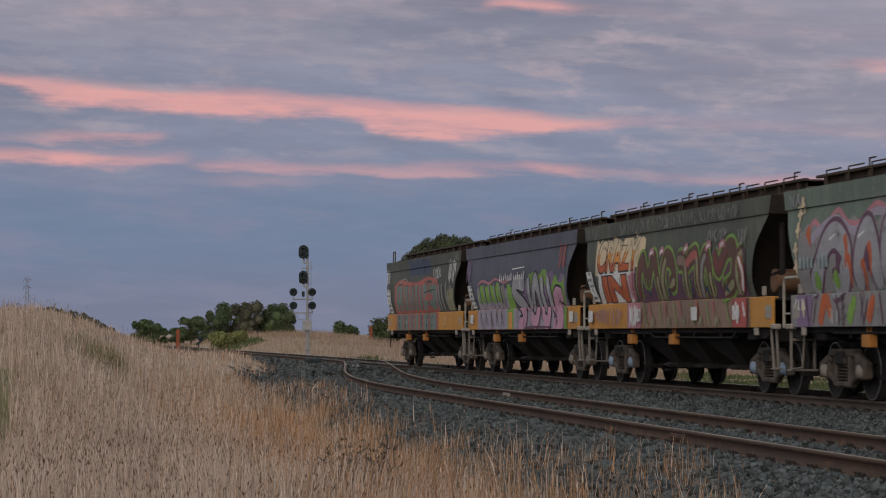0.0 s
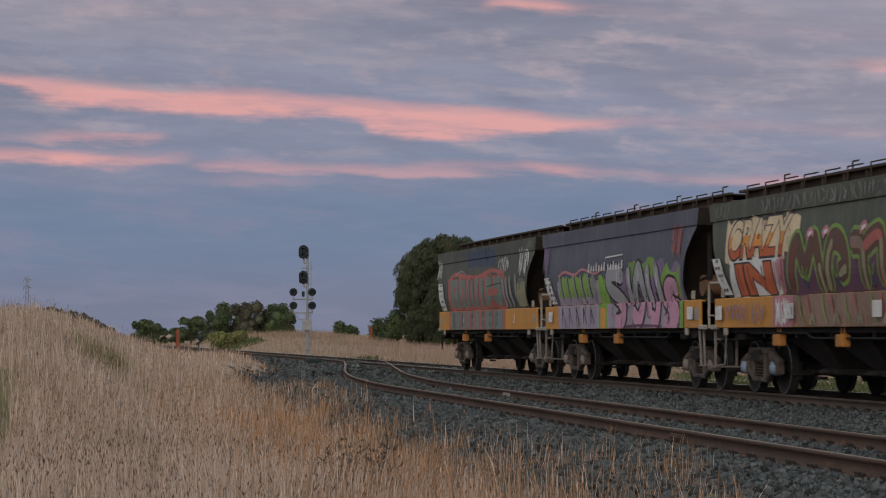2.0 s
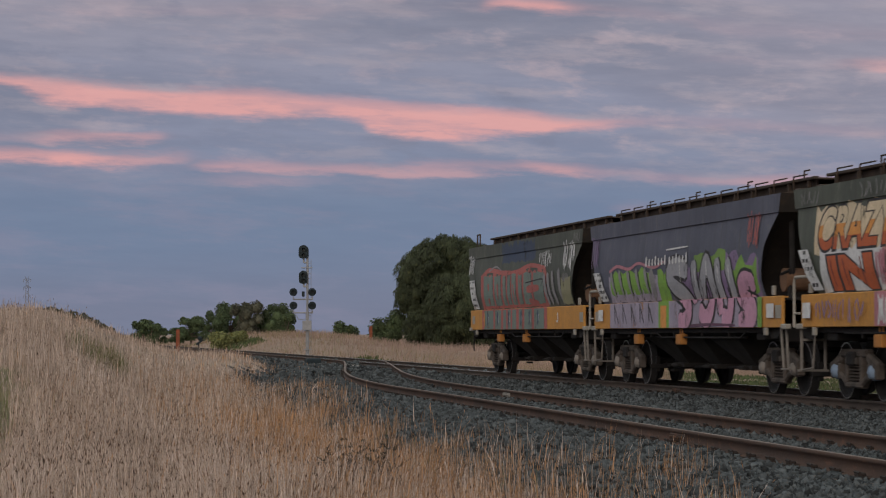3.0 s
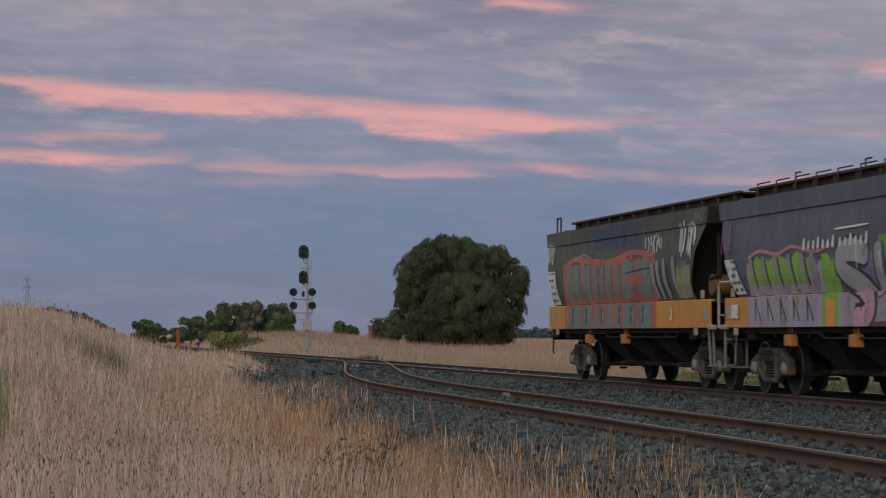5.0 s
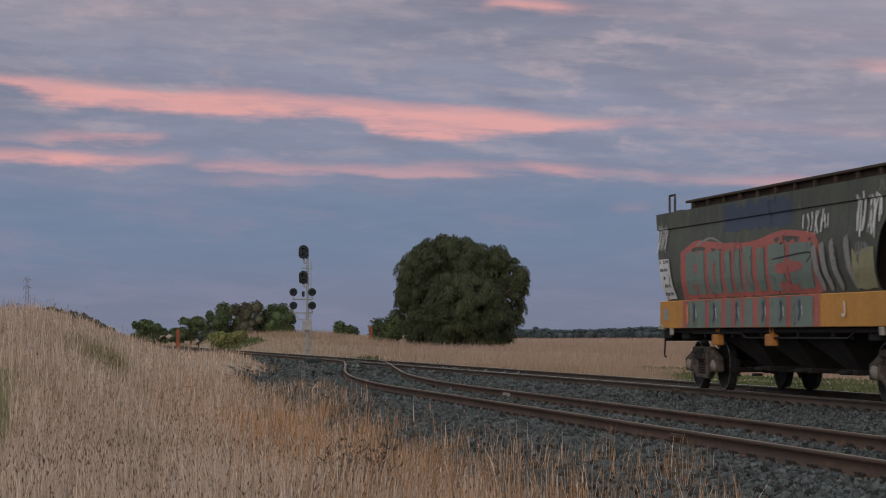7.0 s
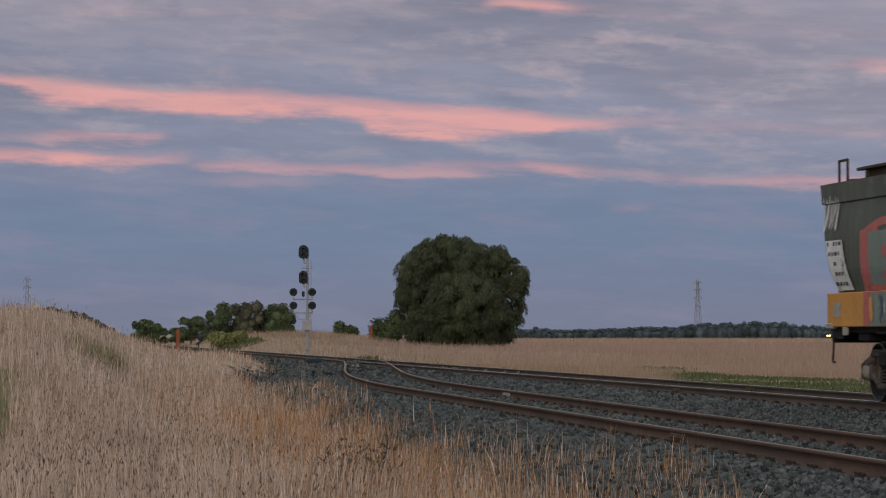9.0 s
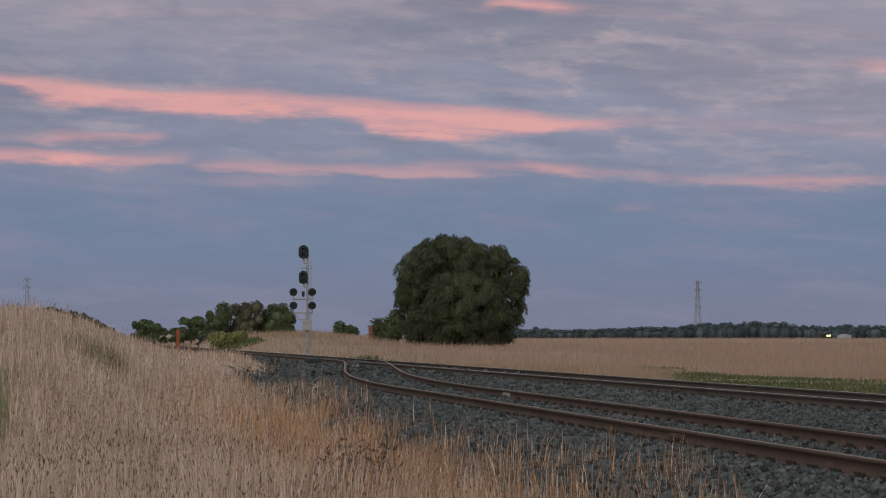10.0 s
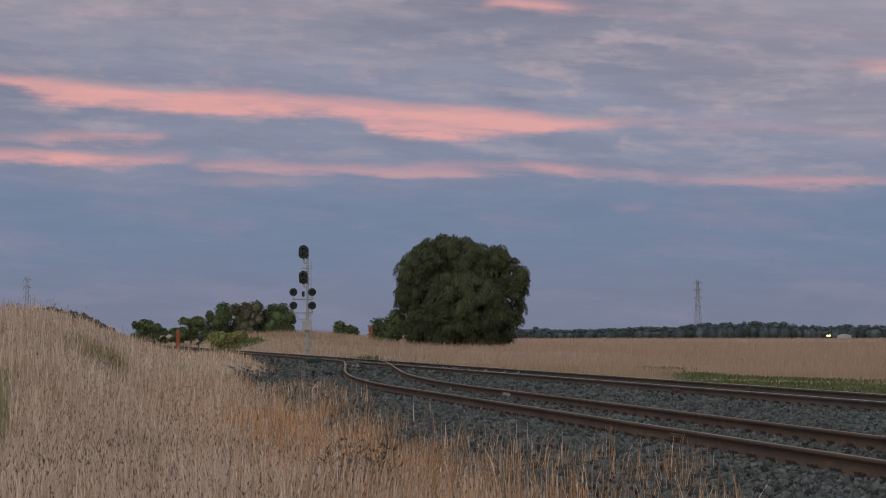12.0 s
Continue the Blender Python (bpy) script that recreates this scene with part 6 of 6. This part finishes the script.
def make_signal():
    top = tagged(new("railway_signal"), "tall pale steel signal post with unlit black heads", "railway signal")
    top.location = (17.55, 146.2, 0.0)
    top.rotation_euler = (0, 0, radians(-8))
    bm = bmesh.new()
    rod(bm, (0, 0, 0.2), (0, 0, 2.9), 0.105, 14)
    rod(bm, (0.0, 0, 2.9), (0.0, 0, 6.05), 0.065, 12)
    box(bm, 0, 0, 0.75, 0.40, 0.40, 0.06, 0.01)
    part("post", bm, M["signal_post"], top)
    bm = bmesh.new()
    for z in (3.62, 2.85):
        pipe(bm, [(-0.80, 0, z + 0.15), (-0.80, 0, z), (0.28, 0, z), (0.28, 0, z + 0.15)], 0.04)
    pipe(bm, [(-0.7, 0, 2.85), (-0.5, 0.1, 2.45), (-0.1, 0.1, 2.5)], 0.015)
    rod(bm, (-0.35, 0, 5.42), (0.28, 0, 5.42), 0.035)
    for z in (5.72, 4.35):
        rod(bm, (0, 0, z), (-0.22, 0, z), 0.05)
        rod(bm, (-0.22, 0, z), (-0.22, 0, z + 0.35), 0.05)
    part("bracket", bm, M["signal_post"], top)
    bm = bmesh.new()
    for xx in (-0.03, 0.20):
        rod(bm, (xx, 0.30, 0.3), (xx, 0.12, 5.9), 0.016, 6)
    for i in range(18):
        rod(bm, (-0.03, 0.29 - 0.01 * i, 0.6 + 0.3 * i), (0.20, 0.29 - 0.01 * i, 0.6 + 0.3 * i), 0.012, 6)
    part("ladder", bm, M["signal_post"], top)
    bm = bmesh.new()
    box(bm, -0.02, -0.2, 2.12, 0.52, 0.22, 0.55, 0.02)
    part("relay_box", bm, M["signal_post"], top)
    signal_head(top, -0.22, 6.33, 0.58, 0.78, (-0.2, 0.12), True)
    signal_head(top, -0.24, 4.88, 0.50, 0.76, (-0.2, 0.12), True)
    for x, z in ((-0.80, 4.03), (0.27, 4.03), (-0.80, 3.26), (0.27, 3.26)):
        signal_head(top, x, z, 0.46, 0.46, (0.0,), False)
    bm = bmesh.new()
    box(bm, -0.24, -0.05, 3.92, 0.16, 0.2, 0.30, 0.02)
    part("marker_lamp", bm, M["signal_black"], top)


def make_pylon(right, ahead, high, label):
    top = tagged(new("power_pylon"), label, "pylon", "pylons of the power line")
    x, y = spot(right, ahead)
    top.location = (x, y, 0)
    bm = bmesh.new()
    def half(z):
        return float(np.interp(z, [0, high * 0.62, high], [3.1, 1.25, 0.6]))
    zs = list(np.linspace(0, high * 0.96, 11))
    for sx, sy in ((-1, -1), (1, -1), (1, 1), (-1, 1)):
        for a, b in zip(zs, zs[1:]):
            rod(bm, (sx * half(a), sy * half(a), a), (sx * half(b), sy * half(b), b), 0.20, 5)
    for a, b in zip(zs, zs[1:]):
        for s in (-1, 1):
            rod(bm, (-half(a), s * half(a), a), (half(b), s * half(b), b), 0.11, 4)
            rod(bm, (half(a), s * half(a), a), (-half(b), s * half(b), b), 0.11, 4)
    part("lattice_mast", bm, M["pylon"], top)
    for z in (0.66, 0.80, 0.93):
        bm = bmesh.new()
        for s in (-1, 1):
            rod(bm, (s * 0.5, 0, high * z), (s * 2.9, 0, high * z + 0.4), 0.18, 5)
            rod(bm, (s * 0.5, 0, high * z + 1.6), (s * 2.9, 0, high * z + 0.4), 0.14, 5)
            rod(bm, (s * 2.8, 0, high * z + 0.4), (s * 2.8, 0, high * z - 1.6), 0.14, 5)
        part("cross_arm", bm, M["pylon"], top)
    bm = bmesh.new()
    for s in (-1, 1):
        rod(bm, (s * 0.6, 0, high * 0.95), (s * 1.7, 0, high), 0.16, 5)
    part("earth_peak", bm, M["pylon"], top)


def make_small():
    for r, a, top_z, label in ((-13.4, 130, 1.85, "rust-red steel post beside the line"), (-5.3, 189, 2.2, "short rust-red steel post in the dry grass")):
        x, y = spot(r, a)
        z = float(land(x, y))
        bm = bmesh.new()
        w = 0.085 if a < 150 else 0.10
        prism(bm, [(-w, -w), (w, -w), (w, -w * 0.6), (w * 0.25, -w * 0.6), (w * 0.25, w * 0.6), (w, w * 0.6), (w, w), (-w, w), (-w, w * 0.6), (-w * 0.25, w * 0.6), (-w * 0.25, -w * 0.6), (-w, -w * 0.6)], "y", 0, 1)
        bmesh.ops.transform(bm, matrix=Matrix(((1, 0, 0, 0), (0, 0, 1, 0), (0, top_z - z + 0.3, 0, -0.3), (0, 0, 0, 1))), verts=bm.verts)
        box(bm, 0, 0, top_z - z, w * 2.2, w * 2.2, 0.03, 0.005)
        ob = mesh_object("steel_post", bm, M["rust_post"])
        ob.location = (x, y, z)
        tagged(ob, label, "post", "rusty steel posts")
    x, y = spot(-11.87, 125)
    top = tagged(new("point_lever"), "black hand lever of the points", "point lever")
    top.location = (x, y, float(land(x, y)))
    bm = bmesh.new()
    rod(bm, (0, 0, 0), (0, 0, 1.15), 0.04)
    box(bm, 0, 0, 0.05, 0.4, 0.3, 0.12, 0.02)
    part("stem", bm, M["signal_black"], top)
    bm = bmesh.new()
    rod(bm, (-0.12, 0, 1.0), (0.22, 0, 1.25), 0.05)
    bmesh.ops.create_uvsphere(bm, u_segments=10, v_segments=8, radius=0.11, matrix=Matrix.Translation((0.05, 0, 1.3)))
    part("handle", bm, M["signal_black"], top)
    top = tagged(new("point_machine"), "dark point motor box beside the turnout rails", "point machine")
    top.location = (MAIN_X - 2.0, 101.0, RAIL_TOP - 0.2)
    bm = bmesh.new()
    box(bm, 0, 0, 0.14, 0.55, 0.9, 0.28, 0.04)
    part("casing", bm, M["signal_black"], top)
    bm = bmesh.new()
    rod(bm, (0.2, 0.2, 0.08), (1.3, 0.2, 0.08), 0.025)
    part("throw_rod", bm, M["rust"], top)
    # far car with its headlamps on, and a pale shed
    top = tagged(new("car"), "far car with yellow headlamps lit", "car")
    x, y = spot(119.2, 800)
    top.location = (x, y, 0.2)
    bm = bmesh.new()
    box(bm, 0, 0, 0.75, 1.8, 4.2, 0.7, 0.12)
    box(bm, 0, 0.3, 1.3, 1.5, 2.2, 0.6, 0.2)
    part("body", bm, M["signal_black"], top)
    glow = bpy.data.materials.new("headlamp_glow")
    glow.use_nodes = True
    b = glow.node_tree.nodes["Principled BSDF"]
    b.inputs["Emission Color"].default_value, b.inputs["Emission Strength"].default_value = (1.0, 0.72, 0.25, 1), 6.0
    for s in (-1, 1):
        bm = bmesh.new()
        bmesh.ops.create_uvsphere(bm, u_segments=10, v_segments=8, radius=0.24, matrix=Matrix.Translation((s * 0.35, -2.15, 0.85)))
        part("headlamp", bm, glow, top, "lit yellow headlamp")
        for k in (-1, 1):
            bm = bmesh.new()
            rod(bm, (s * 0.75, k * 1.3, 0.32), (s * 0.95, k * 1.3, 0.32), 0.32, 14)
            part("wheel", bm, M["wheel"], top)
    top = tagged(new("farm_shed"), "pale far farm shed among the trees", "shed")
    x, y = spot(136.5, 880)
    top.location = (x, y, 0)
    bm = bmesh.new()
    box(bm, 0, 0, 0.55, 5.0, 5.0, 1.1, 0.02)
    part("wall", bm, M["shed"], top)
    bm = bmesh.new()
    prism(bm, [(-2.7, 1.1), (2.7, 1.1), (0, 1.6)], "y", -2.6, 2.6)
    part("roof", bm, M["shed"], top)


make_signal()
make_pylon(198.2, 2000, 44.5, "tall grey lattice power pylon on the plain")
make_pylon(-323.5, 2000, 46.5, "far grey lattice power pylon behind the bank")
make_small()


# ---------------------------------------------------------------- what moves
def motions():
    times = [round(0.1 * i, 1) for i in range(121)]
    for i, w in enumerate(train):
        walk(w, [(t, pose(MAIN_X, train_y(t) - PITCH * i, RAIL_TOP)) for t in times])
    for ax in wheelsets:
        at = ax.location.copy()
        walk(ax, [(t, pose(*at, math.degrees((START - train_y(t)) / WHEEL_R))) for t in times])


motions()
